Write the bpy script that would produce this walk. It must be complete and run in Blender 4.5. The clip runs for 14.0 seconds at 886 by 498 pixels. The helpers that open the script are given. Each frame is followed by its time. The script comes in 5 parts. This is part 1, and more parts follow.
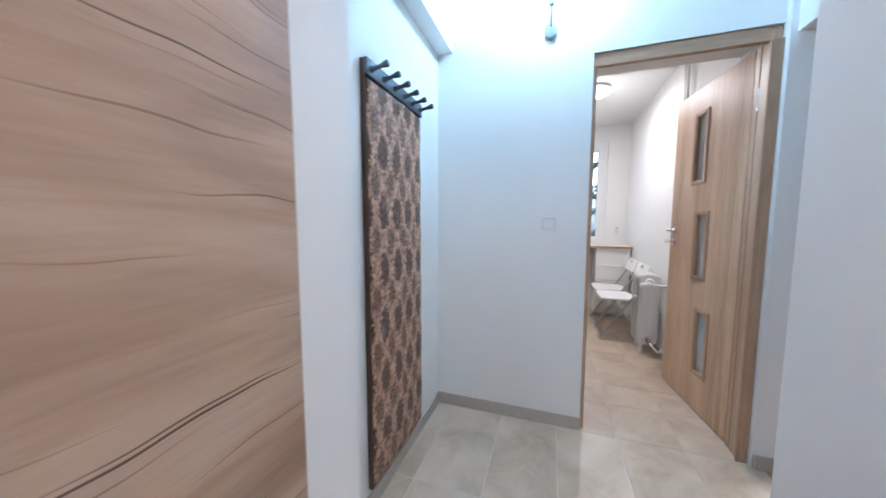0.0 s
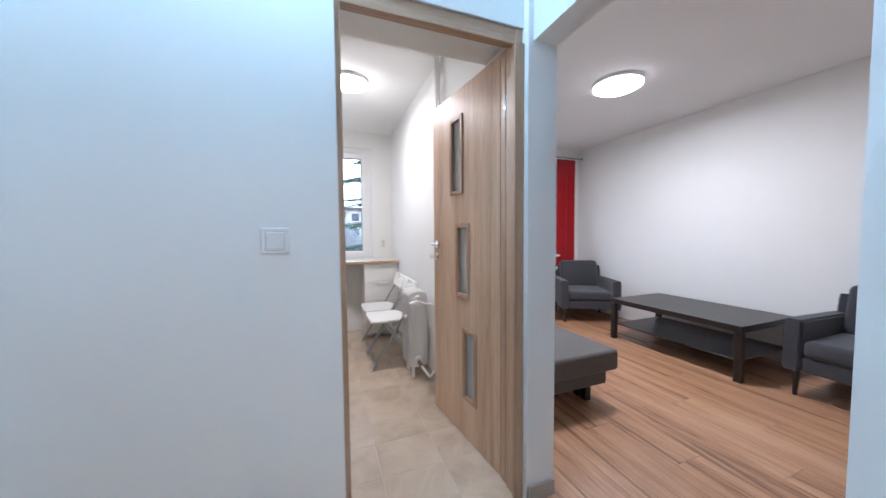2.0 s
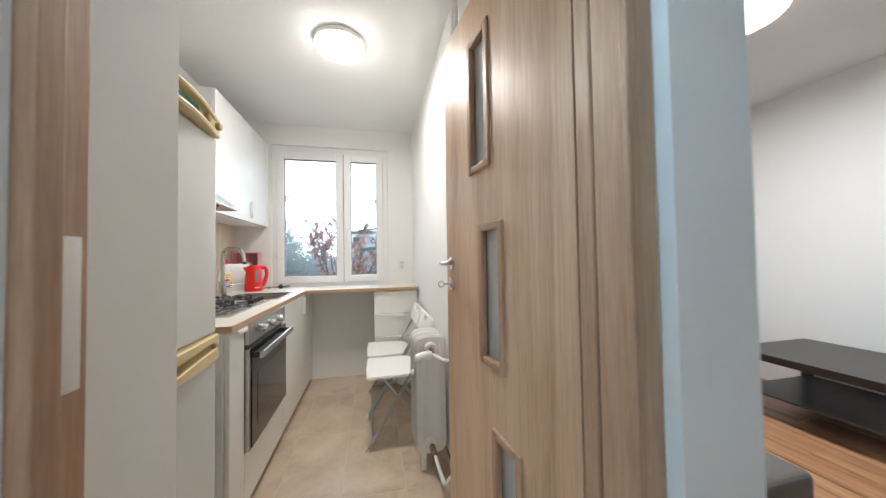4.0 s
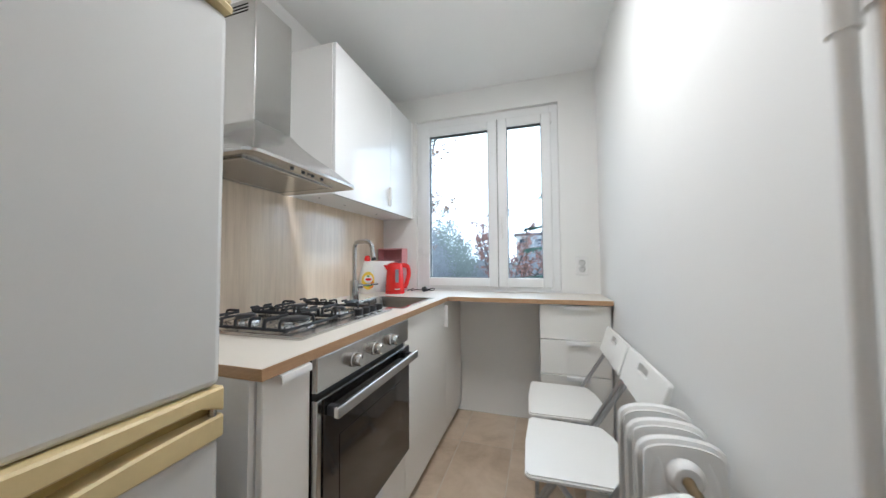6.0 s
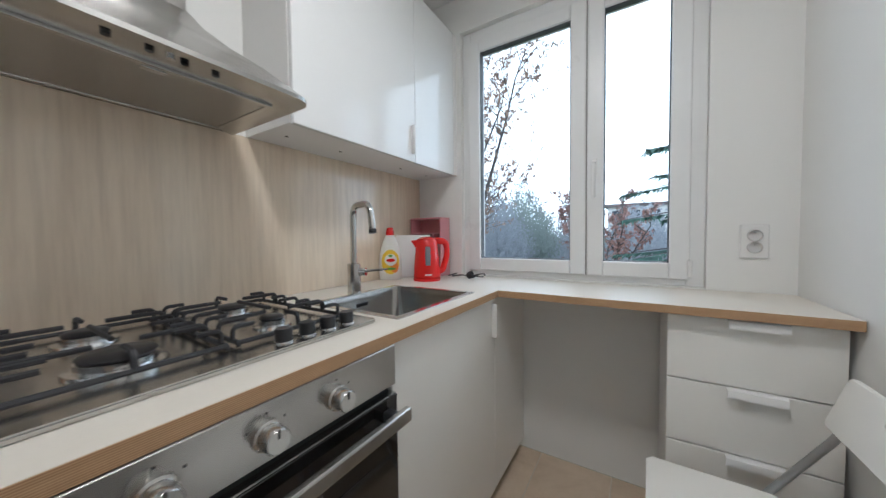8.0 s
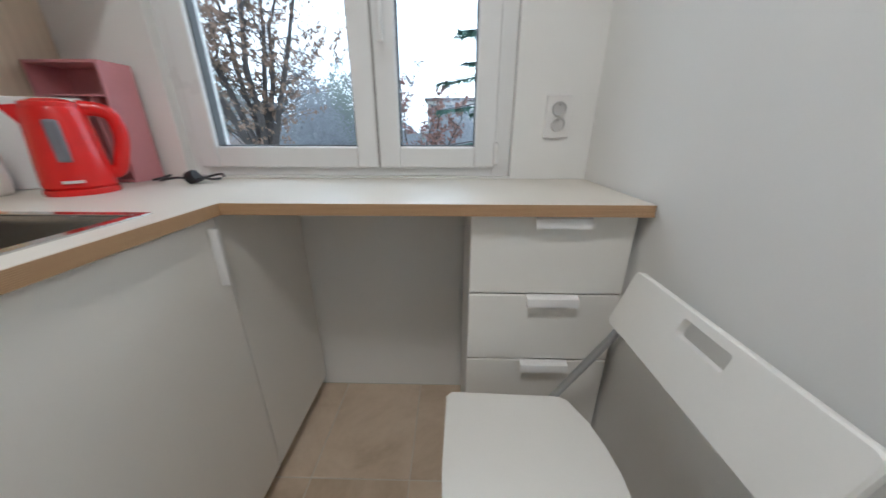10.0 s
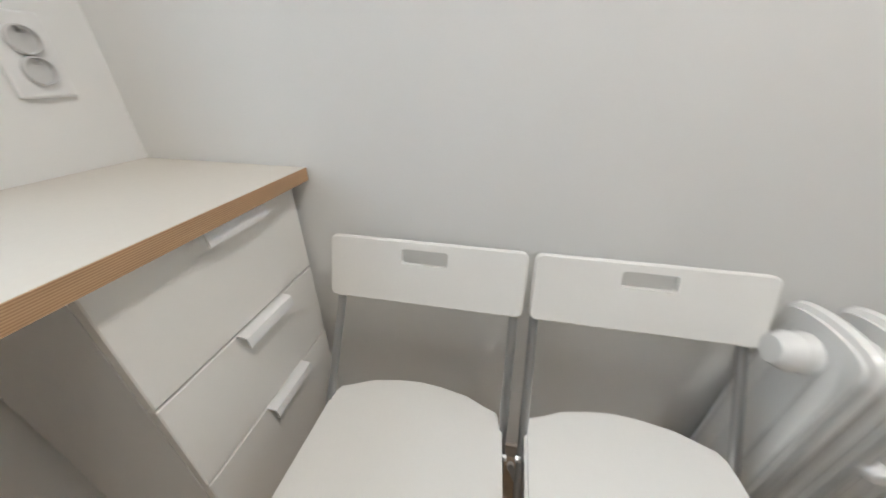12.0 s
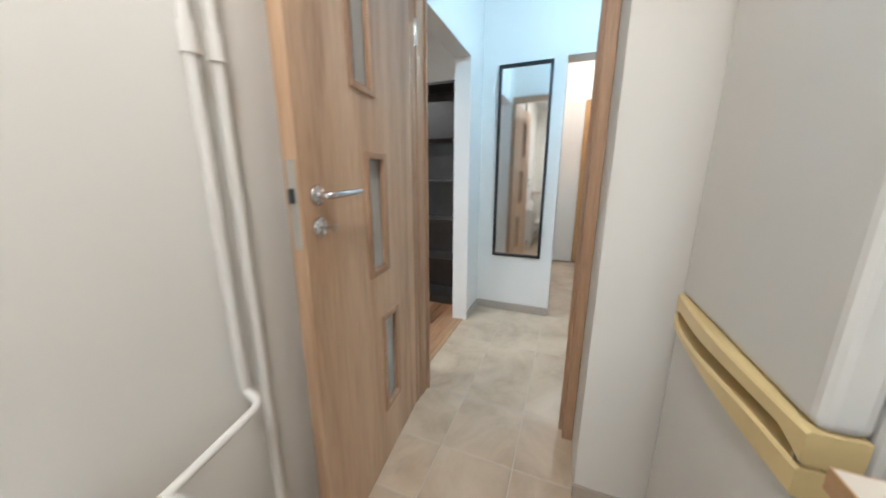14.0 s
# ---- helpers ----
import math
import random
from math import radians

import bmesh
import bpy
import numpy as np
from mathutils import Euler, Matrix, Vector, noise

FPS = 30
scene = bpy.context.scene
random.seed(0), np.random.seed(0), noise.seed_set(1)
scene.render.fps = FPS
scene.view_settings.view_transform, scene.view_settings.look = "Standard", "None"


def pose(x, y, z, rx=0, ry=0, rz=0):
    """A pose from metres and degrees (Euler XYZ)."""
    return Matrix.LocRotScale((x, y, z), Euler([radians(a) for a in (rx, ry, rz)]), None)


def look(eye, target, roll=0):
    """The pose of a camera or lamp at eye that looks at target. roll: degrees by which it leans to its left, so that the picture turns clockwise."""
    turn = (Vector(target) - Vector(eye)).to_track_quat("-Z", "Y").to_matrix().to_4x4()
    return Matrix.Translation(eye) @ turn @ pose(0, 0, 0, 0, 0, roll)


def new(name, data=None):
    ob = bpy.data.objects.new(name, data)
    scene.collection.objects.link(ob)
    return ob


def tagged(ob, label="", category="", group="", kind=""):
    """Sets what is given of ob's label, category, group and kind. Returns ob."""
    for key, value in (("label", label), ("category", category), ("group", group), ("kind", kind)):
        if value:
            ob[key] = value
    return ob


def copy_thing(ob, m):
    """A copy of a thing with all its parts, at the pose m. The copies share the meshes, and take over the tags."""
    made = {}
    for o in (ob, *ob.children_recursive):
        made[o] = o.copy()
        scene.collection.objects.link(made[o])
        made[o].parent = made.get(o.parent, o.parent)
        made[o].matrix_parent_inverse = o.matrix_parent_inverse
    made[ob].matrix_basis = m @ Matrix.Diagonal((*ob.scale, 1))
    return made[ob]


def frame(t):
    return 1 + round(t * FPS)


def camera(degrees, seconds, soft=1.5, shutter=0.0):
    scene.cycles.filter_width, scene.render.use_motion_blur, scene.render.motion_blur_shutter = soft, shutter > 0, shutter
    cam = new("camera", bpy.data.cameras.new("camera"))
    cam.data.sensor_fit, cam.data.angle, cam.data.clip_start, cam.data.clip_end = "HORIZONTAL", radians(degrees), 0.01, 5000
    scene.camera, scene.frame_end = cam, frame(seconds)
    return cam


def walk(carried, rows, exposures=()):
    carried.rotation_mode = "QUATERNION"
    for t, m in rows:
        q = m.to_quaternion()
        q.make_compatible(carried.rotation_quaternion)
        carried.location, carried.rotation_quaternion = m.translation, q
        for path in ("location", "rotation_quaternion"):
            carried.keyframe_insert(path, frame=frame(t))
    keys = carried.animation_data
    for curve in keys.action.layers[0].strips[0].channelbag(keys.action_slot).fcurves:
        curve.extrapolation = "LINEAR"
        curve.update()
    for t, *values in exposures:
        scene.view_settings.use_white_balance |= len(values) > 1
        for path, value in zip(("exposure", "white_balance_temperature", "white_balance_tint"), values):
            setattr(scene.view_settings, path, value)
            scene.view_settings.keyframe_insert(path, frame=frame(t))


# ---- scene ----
cam = camera(110.0, 14.0, soft=1.4, shutter=0.3)
PATH = [
    (0, (1.058, 0.924, 1.184), (0.406, 2.806, 1.01), -0.0),
    (0.5, (1.055, 1.108, 1.189), (0.742, 3.078, 1.046), -0.1),
    (1, (1.08, 1.305, 1.171), (1.112, 3.302, 1.051), -0.2),
    (1.5, (1.131, 1.481, 1.183), (1.511, 3.442, 1.075), -0.4),
    (2, (1.198, 1.63, 1.193), (1.907, 3.497, 1.094), -0.5),
    (2.2, (1.227, 1.703, 1.189), (2.033, 3.531, 1.091), -0.5),
    (4.3, (1.628, 2.496, 1.148), (1.898, 4.477, 1.212), -0.9),
    (4.5, (1.638, 2.568, 1.148), (1.773, 4.562, 1.211), -0.9),
    (5, (1.626, 2.783, 1.131), (1.5, 4.777, 1.21), -0.6),
    (5.5, (1.622, 3.032, 1.129), (1.289, 5.003, 1.21), -0.3),
    (6, (1.611, 3.267, 1.112), (1.017, 5.175, 1.192), -0.4),
    (6.5, (1.583, 3.475, 1.1), (0.748, 5.291, 1.174), -0.4),
    (7, (1.533, 3.649, 1.099), (0.521, 5.373, 1.153), -0.2),
    (7.2, (1.532, 3.718, 1.104), (0.431, 5.387, 1.121), -0.4),
    (9.3, (1.489, 4.39, 1.073), (0.981, 6.293, 0.728), -0.1),
    (9.5, (1.495, 4.426, 1.052), (1.137, 6.338, 0.587), -0.0),
    (10, (1.556, 4.525, 1.034), (1.511, 6.394, 0.323), -0.0),
    (10.5, (1.641, 4.646, 1.003), (2.159, 6.422, 0.241), -0.4),
    (11, (1.629, 4.73, 0.985), (2.732, 6.185, 0.169), -0.9),
    (11.5, (1.549, 4.764, 0.997), (3.047, 5.745, 0.104), -1.4),
    (12, (1.422, 4.793, 1.053), (3.139, 5.107, 0.076), 0.6),
    (12.5, (1.336, 4.731, 1.061), (3.084, 4.448, 0.13), 0.2),
    (13, (1.293, 4.602, 1.094), (2.808, 3.651, 0.2), 0.1),
    (13.5, (1.295, 4.427, 1.136), (2.44, 2.94, 0.447), 0.4),
    (14, (1.313, 4.17, 1.17), (2.038, 2.362, 0.717), 0.1),
]
EXPOSURES = [(0, 0.26, 5520, 15), (2.2, 0.25, 5500, 15), (4.3, 0.24, 5950, 8), (5.0, 0.24, 5850, 8), (5.5, 0.14, 5600, 8), (6.0, 0.05, 5500, 8), (6.5, -0.10, 5500, 8), (7.2, -0.25, 5480, 8), (9.3, -0.48, 5620, 8), (9.6, -0.46, 5620, 8), (11.5, -0.08, 5800, 9), (13, 0.07, 5900, 9), (14, 0.15, 6050, 9)]
walk(cam, [(t, look(eye, target, roll)) for t, eye, target, roll in PATH], EXPOSURES)

# world and light
world = bpy.data.worlds.new("world")
scene.world = world
world.use_nodes = True
wn = world.node_tree.nodes
sky = wn.new("ShaderNodeTexSky")
sky.sky_type, sky.sun_disc = "NISHITA", False
sky.sun_elevation, sky.sun_rotation = radians(28), radians(200)
sky.dust_density, sky.air_density, sky.ozone_density = 6.0, 0.8, 0.6
world.node_tree.links.new(sky.outputs[0], wn["Background"].inputs[0])
wn["Background"].inputs[1].default_value = 0.15


def lamp(name, kind, m, watts, colour, size=0.2, shape="DISK"):
    data = bpy.data.lights.new(name, kind)
    data.energy, data.color = watts, colour
    if kind == "AREA":
        data.shape, data.size = shape, size
    elif kind == "SUN":
        data.angle = size
    else:
        data.shadow_soft_size = size
    ob = new(name, data)
    ob.matrix_world = m
    return ob


# overcast sun from the side away from the window, so that no beam comes in
lamp("sun", "SUN", look((0, 0, 40), (10, 30, 0)), 1.5, (1, 0.97, 0.93), radians(25))
K_LAMP, L_LAMP, H_LAMP, P_LAMP = (1.415, 4.29), (3.62, 3.68), (1.03, 2.62), (0.98, 0.35)
lamp("kitchen_light", "AREA", pose(*K_LAMP, 2.35), 12, (1, 0.905, 0.80), 0.27)
lamp("kitchen_glow", "POINT", pose(*K_LAMP, 2.22), 1.6, (1, 0.905, 0.80), 0.13)
lamp("living_light", "AREA", pose(*L_LAMP, 2.405), 35, (1, 0.95, 0.90), 0.36)
lamp("hall_light", "POINT", pose(H_LAMP[0], H_LAMP[1], 2.47), 25, (0.50, 0.78, 1.0), 0.06)
lamp("passage_light", "POINT", pose(P_LAMP[0], P_LAMP[1], 2.42), 16.5, (1, 0.93, 0.87), 0.08)


# materials
def nodes_of(name):
    m = bpy.data.materials.new(name)
    m.use_nodes = True
    return m, m.node_tree.nodes, m.node_tree.links, m.node_tree.nodes["Principled BSDF"]


def coords(n, l, scale=(1, 1, 1), rot=(0, 0, 0), shift=False, move=(0, 0, 0)):
    tc, mp = n.new("ShaderNodeTexCoord"), n.new("ShaderNodeMapping")
    mp.inputs["Scale"].default_value = scale
    mp.inputs["Rotation"].default_value = rot
    mp.inputs["Location"].default_value = move
    l.new(tc.outputs["Object"], mp.inputs["Vector"])
    if shift:
        oi, mul = n.new("ShaderNodeObjectInfo"), n.new("ShaderNodeMath")
        mul.operation = "MULTIPLY"
        mul.inputs[1].default_value = 37.0
        l.new(oi.outputs["Random"], mul.inputs[0])
        l.new(mul.outputs[0], mp.inputs["Location"])
    return mp.outputs[0]


def noise_node(n, l, vec, scale, detail=4, rough=0.6, distort=0.0):
    t = n.new("ShaderNodeTexNoise")
    t.inputs["Scale"].default_value, t.inputs["Detail"].default_value = scale, detail
    t.inputs["Roughness"].default_value, t.inputs["Distortion"].default_value = rough, distort
    l.new(vec, t.inputs["Vector"])
    return t.outputs["Fac"]


def ramp(n, l, fac, stops):
    r = n.new("ShaderNodeValToRGB")
    while len(r.color_ramp.elements) < len(stops):
        r.color_ramp.elements.new(0.5)
    for e, (p, c) in zip(r.color_ramp.elements, stops):
        e.position, e.color = p, (*c, 1)
    l.new(fac, r.inputs[0])
    return r.outputs[0]


def mix(n, l, fac, a, b, mode="MIX"):
    m = n.new("ShaderNodeMix")
    m.data_type, m.blend_type = "RGBA", mode
    for k, v in ((0, fac), (6, a), (7, b)):
        if isinstance(v, (int, float)):
            m.inputs[k].default_value = v
        elif isinstance(v, tuple):
            m.inputs[k].default_value = (*v, 1)
        else:
            l.new(v, m.inputs[k])
    return m.outputs[2]


def bump(n, l, p, height, strength, distance=0.002):
    b = n.new("ShaderNodeBump")
    b.inputs["Strength"].default_value, b.inputs["Distance"].default_value = strength, distance
    l.new(height, b.inputs["Height"])
    l.new(b.outputs[0], p.inputs["Normal"])


def plain(name, colour, rough=0.5, metal=0.0, vary=0.06, grain=60.0, relief=0.08, coat=0.0, stretch=(1, 1, 1), wear=1.4):
    """A surface of one colour with broad stains, a fine grain and slight relief."""
    m, n, l, p = nodes_of(name)
    v = coords(n, l, stretch)
    big, fine = noise_node(n, l, v, wear, 5), noise_node(n, l, v, grain, 3)
    dark = tuple(c * (1 - 2 * vary) for c in colour)
    lite = tuple(min(1, c * (1 + vary)) for c in colour)
    col = ramp(n, l, big, [(0.3, dark), (0.7, lite)])
    col = mix(n, l, vary * 2, col, ramp(n, l, fine, [(0.35, tuple(c * 0.72 for c in colour)), (0.65, lite)]))
    l.new(col, p.inputs["Base Color"])
    rr = n.new("ShaderNodeMapRange")
    rr.inputs[3].default_value, rr.inputs[4].default_value = max(0.02, rough - 0.06), min(1, rough + 0.08)
    l.new(big, rr.inputs[0])
    l.new(rr.outputs[0], p.inputs["Roughness"])
    p.inputs["Metallic"].default_value, p.inputs["Coat Weight"].default_value = metal, coat
    if relief:
        bump(n, l, p, fine, relief)
    return m


def wood(name, stops, along="z", scale=1.0, rough=0.45, knots=False, shift=False, streak=9.0, pored=0.22):
    """Decor wood: long grain along one axis, pores, and where asked cracks and swirls."""
    m, n, l, p = nodes_of(name)
    s = {"x": (0.06, 1, 1), "y": (1, 0.06, 1), "z": (1, 1, 0.06)}[along]
    v = coords(n, l, tuple(a * scale for a in s), shift=shift)
    broad = noise_node(n, l, v, streak, 6, 0.62, 0.8)
    pores = noise_node(n, l, v, streak * 14, 3, 0.7)
    col = ramp(n, l, broad, stops)
    col = mix(n, l, pored, col, ramp(n, l, pores, [(0.35, tuple(c * 0.55 for c in stops[0][1])), (0.6, stops[-1][1])]))
    if knots:
        # broad sweeping bands, and dark tapering splits along the grain
        band = noise_node(n, l, coords(n, l, (1, 0.16, 1)), 3.2, 4, 0.55, 1.6)
        col = mix(n, l, 0.6, col, ramp(n, l, band, [(0.36, stops[0][1]), (0.5, stops[1][1]), (0.62, stops[2][1]), (0.70, stops[1][1])]))
        nz, sc = n.new("ShaderNodeTexNoise"), n.new("ShaderNodeVectorMath")
        nz.inputs["Scale"].default_value, nz.inputs["Detail"].default_value = 2.6, 2
        l.new(coords(n, l), nz.inputs["Vector"])
        sc.operation = "MULTIPLY"
        sc.inputs[1].default_value = (0, 0, 0.09)
        l.new(nz.outputs["Color"], sc.inputs[0])
        for size, at, wide, tint in ((34.0, 0.0, 0.10, 0.14), (31.0, 0.53, 0.09, 0.20), (48.0, 0.37, 0.11, 0.32), (44.0, 0.81, 0.12, 0.38), (80.0, 0.71, 0.15, 0.55), (74.0, 0.23, 0.15, 0.62)):
            add, vo = n.new("ShaderNodeVectorMath"), n.new("ShaderNodeTexVoronoi")
            add.operation = "ADD"
            l.new(coords(n, l, (0, 0.013, 1), move=(at, at, at)), add.inputs[0])
            l.new(sc.outputs[0], add.inputs[1])
            vo.inputs["Scale"].default_value = size
            l.new(add.outputs[0], vo.inputs["Vector"])
            col = mix(n, l, 1.0, col, ramp(n, l, vo.outputs["Distance"], [(wide * 0.5, (tint, tint * 0.9, tint * 0.85)), (wide, (1, 1, 1))]), "MULTIPLY")
    l.new(col, p.inputs["Base Color"])
    p.inputs["Roughness"].default_value = rough
    bump(n, l, p, pores, 0.12, 0.001)
    return m


def metal_brushed(name, colour=(0.62, 0.61, 0.60), rough=0.28, along="y"):
    m, n, l, p = nodes_of(name)
    s = {"x": (2, 160, 160), "y": (160, 2, 160), "z": (160, 160, 2)}[along]
    f = noise_node(n, l, coords(n, l, s), 1.0, 2)
    smudge = noise_node(n, l, coords(n, l), 6.0, 4)
    l.new(ramp(n, l, smudge, [(0.3, tuple(c * 0.93 for c in colour)), (0.7, colour)]), p.inputs["Base Color"])
    rr = n.new("ShaderNodeMapRange")
    rr.inputs[3].default_value, rr.inputs[4].default_value = rough - 0.03, rough + 0.03
    l.new(f, rr.inputs[0])
    l.new(rr.outputs[0], p.inputs["Roughness"])
    p.inputs["Metallic"].default_value = 1.0
    return m


def glow(name, colour, strength):
    m, n, l, p = nodes_of(name)
    p.inputs["Base Color"].default_value = (0.8, 0.8, 0.8, 1)
    p.inputs["Emission Color"].default_value = (*colour, 1)
    p.inputs["Emission Strength"].default_value = strength
    return m


def glassy(name, colour, rough, transmission=1.0, ior=1.45):
    m, n, l, p = nodes_of(name)
    p.inputs["Base Color"].default_value = (*colour, 1)
    p.inputs["Roughness"].default_value, p.inputs["IOR"].default_value = rough, ior
    p.inputs["Transmission Weight"].default_value = transmission
    return m


def speckle_tile():
    """Matt greige stoneware with cloudy patches, another cut of the print on each tile."""
    m, n, l, p = nodes_of("stoneware")
    v = coords(n, l, shift=True)
    cloud, fine = noise_node(n, l, v, 3.4, 7, 0.62, 0.5), noise_node(n, l, v, 45, 4)
    col = ramp(n, l, cloud, [(0.30, (0.45, 0.335, 0.225)), (0.52, (0.63, 0.50, 0.365)), (0.74, (0.74, 0.615, 0.475))])
    col = mix(n, l, 0.07, col, ramp(n, l, fine, [(0.4, (0.34, 0.29, 0.23)), (0.62, (0.56, 0.50, 0.43))]))
    l.new(col, p.inputs["Base Color"])
    p.inputs["Roughness"].default_value = 0.33
    bump(n, l, p, fine, 0.05, 0.001)
    return m


def tapestry():
    """Woven damask hanging: brown blossoms in loose rows over a pinkish tan ground, flecked with threads and painted
    sheen.
    """
    m, n, l, p = nodes_of("tapestry_cloth")
    v = coords(n, l)
    nz = n.new("ShaderNodeTexNoise")
    nz.inputs["Scale"].default_value, nz.inputs["Detail"].default_value = 26, 3
    l.new(coords(n, l, (1, 1, 2.6)), nz.inputs["Vector"])
    sc = n.new("ShaderNodeVectorMath")
    sc.operation = "SCALE"
    sc.inputs["Scale"].default_value = 0.045
    l.new(nz.outputs["Color"], sc.inputs[0])

    def cells(scale, loose, tall, lo, hi, move=(0, 0, 0)):
        add, vo = n.new("ShaderNodeVectorMath"), n.new("ShaderNodeTexVoronoi")
        add.operation = "ADD"
        l.new(coords(n, l, (0, 1, tall), move=move), add.inputs[0])
        l.new(sc.outputs[0], add.inputs[1])
        vo.inputs["Scale"].default_value, vo.inputs["Randomness"].default_value = scale, loose
        l.new(add.outputs[0], vo.inputs["Vector"])
        return ramp(n, l, vo.outputs["Distance"], [(lo, (1, 1, 1)), (hi, (0, 0, 0))])

    def lay_on(col, mask, strength, colour):
        return mix(n, l, mix(n, l, 1.0, mask, (strength,) * 3, "MULTIPLY"), col, colour)

    ground = ramp(n, l, noise_node(n, l, v, 46, 5, 0.7), [(0.36, (0.22, 0.10, 0.058)), (0.47, (0.46, 0.25, 0.155)), (0.65, (0.68, 0.44, 0.31))])
    speck = ramp(n, l, noise_node(n, l, v, 95, 3), [(0.44, (0.09, 0.04, 0.022)), (0.58, (0.30, 0.16, 0.10))])
    dark = ramp(n, l, noise_node(n, l, v, 70, 3), [(0.40, (0.065, 0.030, 0.016)), (0.62, (0.17, 0.088, 0.052))])
    # rosettes between the blossoms, buds beside them, dark blossoms in half-drop rows
    col = lay_on(ground, cells(30, 0.7, 0.6, 0.18, 0.34), 0.75, (0.22, 0.11, 0.065))
    col = lay_on(col, cells(17.2, 0.15, 0.55, 0.20, 0.30, (0, 0.029, 0.03)), 0.9, (0.11, 0.05, 0.028))
    col = lay_on(col, cells(8.6, 0.05, 0.50, 0.24, 0.36, (0, 0.058, 0.058)), 0.95, speck)
    col = lay_on(col, cells(8.6, 0.05, 0.50, 0.30, 0.40), 0.97, dark)
    col = lay_on(col, cells(8.6, 0.05, 0.50, 0.05, 0.11, (0, 0.058, 0.058)), 0.85, (0.62, 0.42, 0.32))
    col = lay_on(col, cells(8.6, 0.05, 0.50, 0.05, 0.11, (0, 0.0, 0.012)), 0.6, (0.40, 0.24, 0.16))
    weave = n.new("ShaderNodeTexWave")
    weave.bands_direction = "Z"
    weave.inputs["Scale"].default_value, weave.inputs["Distortion"].default_value = 90, 1.0
    l.new(v, weave.inputs["Vector"])
    # silvery sheen painted in patches, added to the thread colour
    sheen = mix(n, l, ramp(n, l, noise_node(n, l, v, 11, 3), [(0.60, (0, 0, 0)), (0.68, (1, 1, 1))]), (0.0, 0.0, 0.0), (0.42, 0.36, 0.32))
    col = mix(n, l, weave.outputs["Fac"], col, mix(n, l, 0.5, col, sheen, "ADD"))
    l.new(col, p.inputs["Base Color"])
    p.inputs["Roughness"].default_value = 0.65
    p.inputs["Sheen Weight"].default_value = 0.05
    bump(n, l, p, weave.outputs["Fac"], 0.3, 0.001)
    return m


def layered_edge():
    """Worktop edge band printed as thin stacked layers of ply."""
    m, n, l, p = nodes_of("ply_edge")
    v = coords(n, l)
    w = n.new("ShaderNodeTexWave")
    w.bands_direction = "Z"
    w.inputs["Scale"].default_value, w.inputs["Distortion"].default_value = 112, 0.4
    w.inputs["Detail"].default_value, w.inputs["Detail Scale"].default_value = 2, 0.3
    l.new(v, w.inputs["Vector"])
    layers = ramp(n, l, w.outputs["Fac"], [(0.1, (0.33, 0.185, 0.09)), (0.45, (0.47, 0.295, 0.155)), (0.9, (0.55, 0.37, 0.21))])
    along = ramp(n, l, noise_node(n, l, coords(n, l, (1, 1, 30)), 7, 4), [(0.3, (0.34, 0.20, 0.10)), (0.7, (0.56, 0.36, 0.20))])
    l.new(mix(n, l, 0.35, layers, along), p.inputs["Base Color"])
    p.inputs["Roughness"].default_value = 0.45
    bump(n, l, p, w.outputs["Fac"], 0.1, 0.0005)
    return m


def fabric(name, colour, scale=420):
    m, n, l, p = nodes_of(name)
    v = coords(n, l)
    w, big = noise_node(n, l, v, scale, 2, 0.8), noise_node(n, l, v, 5, 4)
    col = ramp(n, l, w, [(0.3, tuple(c * 0.45 for c in colour)), (0.7, tuple(c * 1.5 for c in colour))])
    l.new(mix(n, l, 0.2, col, ramp(n, l, big, [(0.3, tuple(c * 0.7 for c in colour)), (0.7, colour)])), p.inputs["Base Color"])
    p.inputs["Roughness"].default_value, p.inputs["Sheen Weight"].default_value = 0.95, 0.2
    bump(n, l, p, w, 0.4, 0.001)
    return m


PAINT = plain("wall_paint", (0.85, 0.843, 0.815), 0.75, vary=0.012, grain=240, relief=0.10, wear=0.9)
CEILING = plain("ceiling_paint", (0.87, 0.865, 0.85), 0.85, vary=0.01, grain=180, relief=0.06)
TILE, GROUT = speckle_tile(), plain("grout", (0.68, 0.62, 0.53), 0.9, vary=0.1, grain=90)
SKIRT = plain("skirting_tile", (0.50, 0.445, 0.385), 0.45, vary=0.08, grain=50)
OAK = wood("sonoma_oak", [(0.34, (0.42, 0.25, 0.142)), (0.5, (0.63, 0.42, 0.265)), (0.66, (0.75, 0.545, 0.375))], "z", 0.9, 0.42, streak=7)
OAK_FRAME = wood("sonoma_oak_frame", [(0.28, (0.33, 0.195, 0.115)), (0.5, (0.46, 0.29, 0.18)), (0.72, (0.56, 0.38, 0.25))], "z", 1.3, 0.42)
OAK_HEAD = wood("sonoma_oak_head", [(0.28, (0.33, 0.195, 0.115)), (0.5, (0.46, 0.29, 0.18)), (0.72, (0.56, 0.38, 0.25))], "x", 1.3, 0.42)
WARDROBE = wood("craft_oak", [(0.30, (0.29, 0.175, 0.11)), (0.5, (0.47, 0.32, 0.22)), (0.70, (0.60, 0.45, 0.335))], "y", 0.8, 0.5, knots=True, streak=7)
SPLASH = wood("splash_oak", [(0.26, (0.60, 0.475, 0.345)), (0.48, (0.75, 0.625, 0.475)), (0.70, (0.82, 0.71, 0.565))], "z", 0.42, 0.15, streak=9, pored=0.17)
EDGE = EDGE_X = layered_edge()
PLANK = wood("laminate", [(0.37, (0.16, 0.066, 0.028)), (0.45, (0.40, 0.195, 0.093)), (0.64, (0.57, 0.335, 0.19))], "y", 1.15, 0.36, shift=True, streak=8)
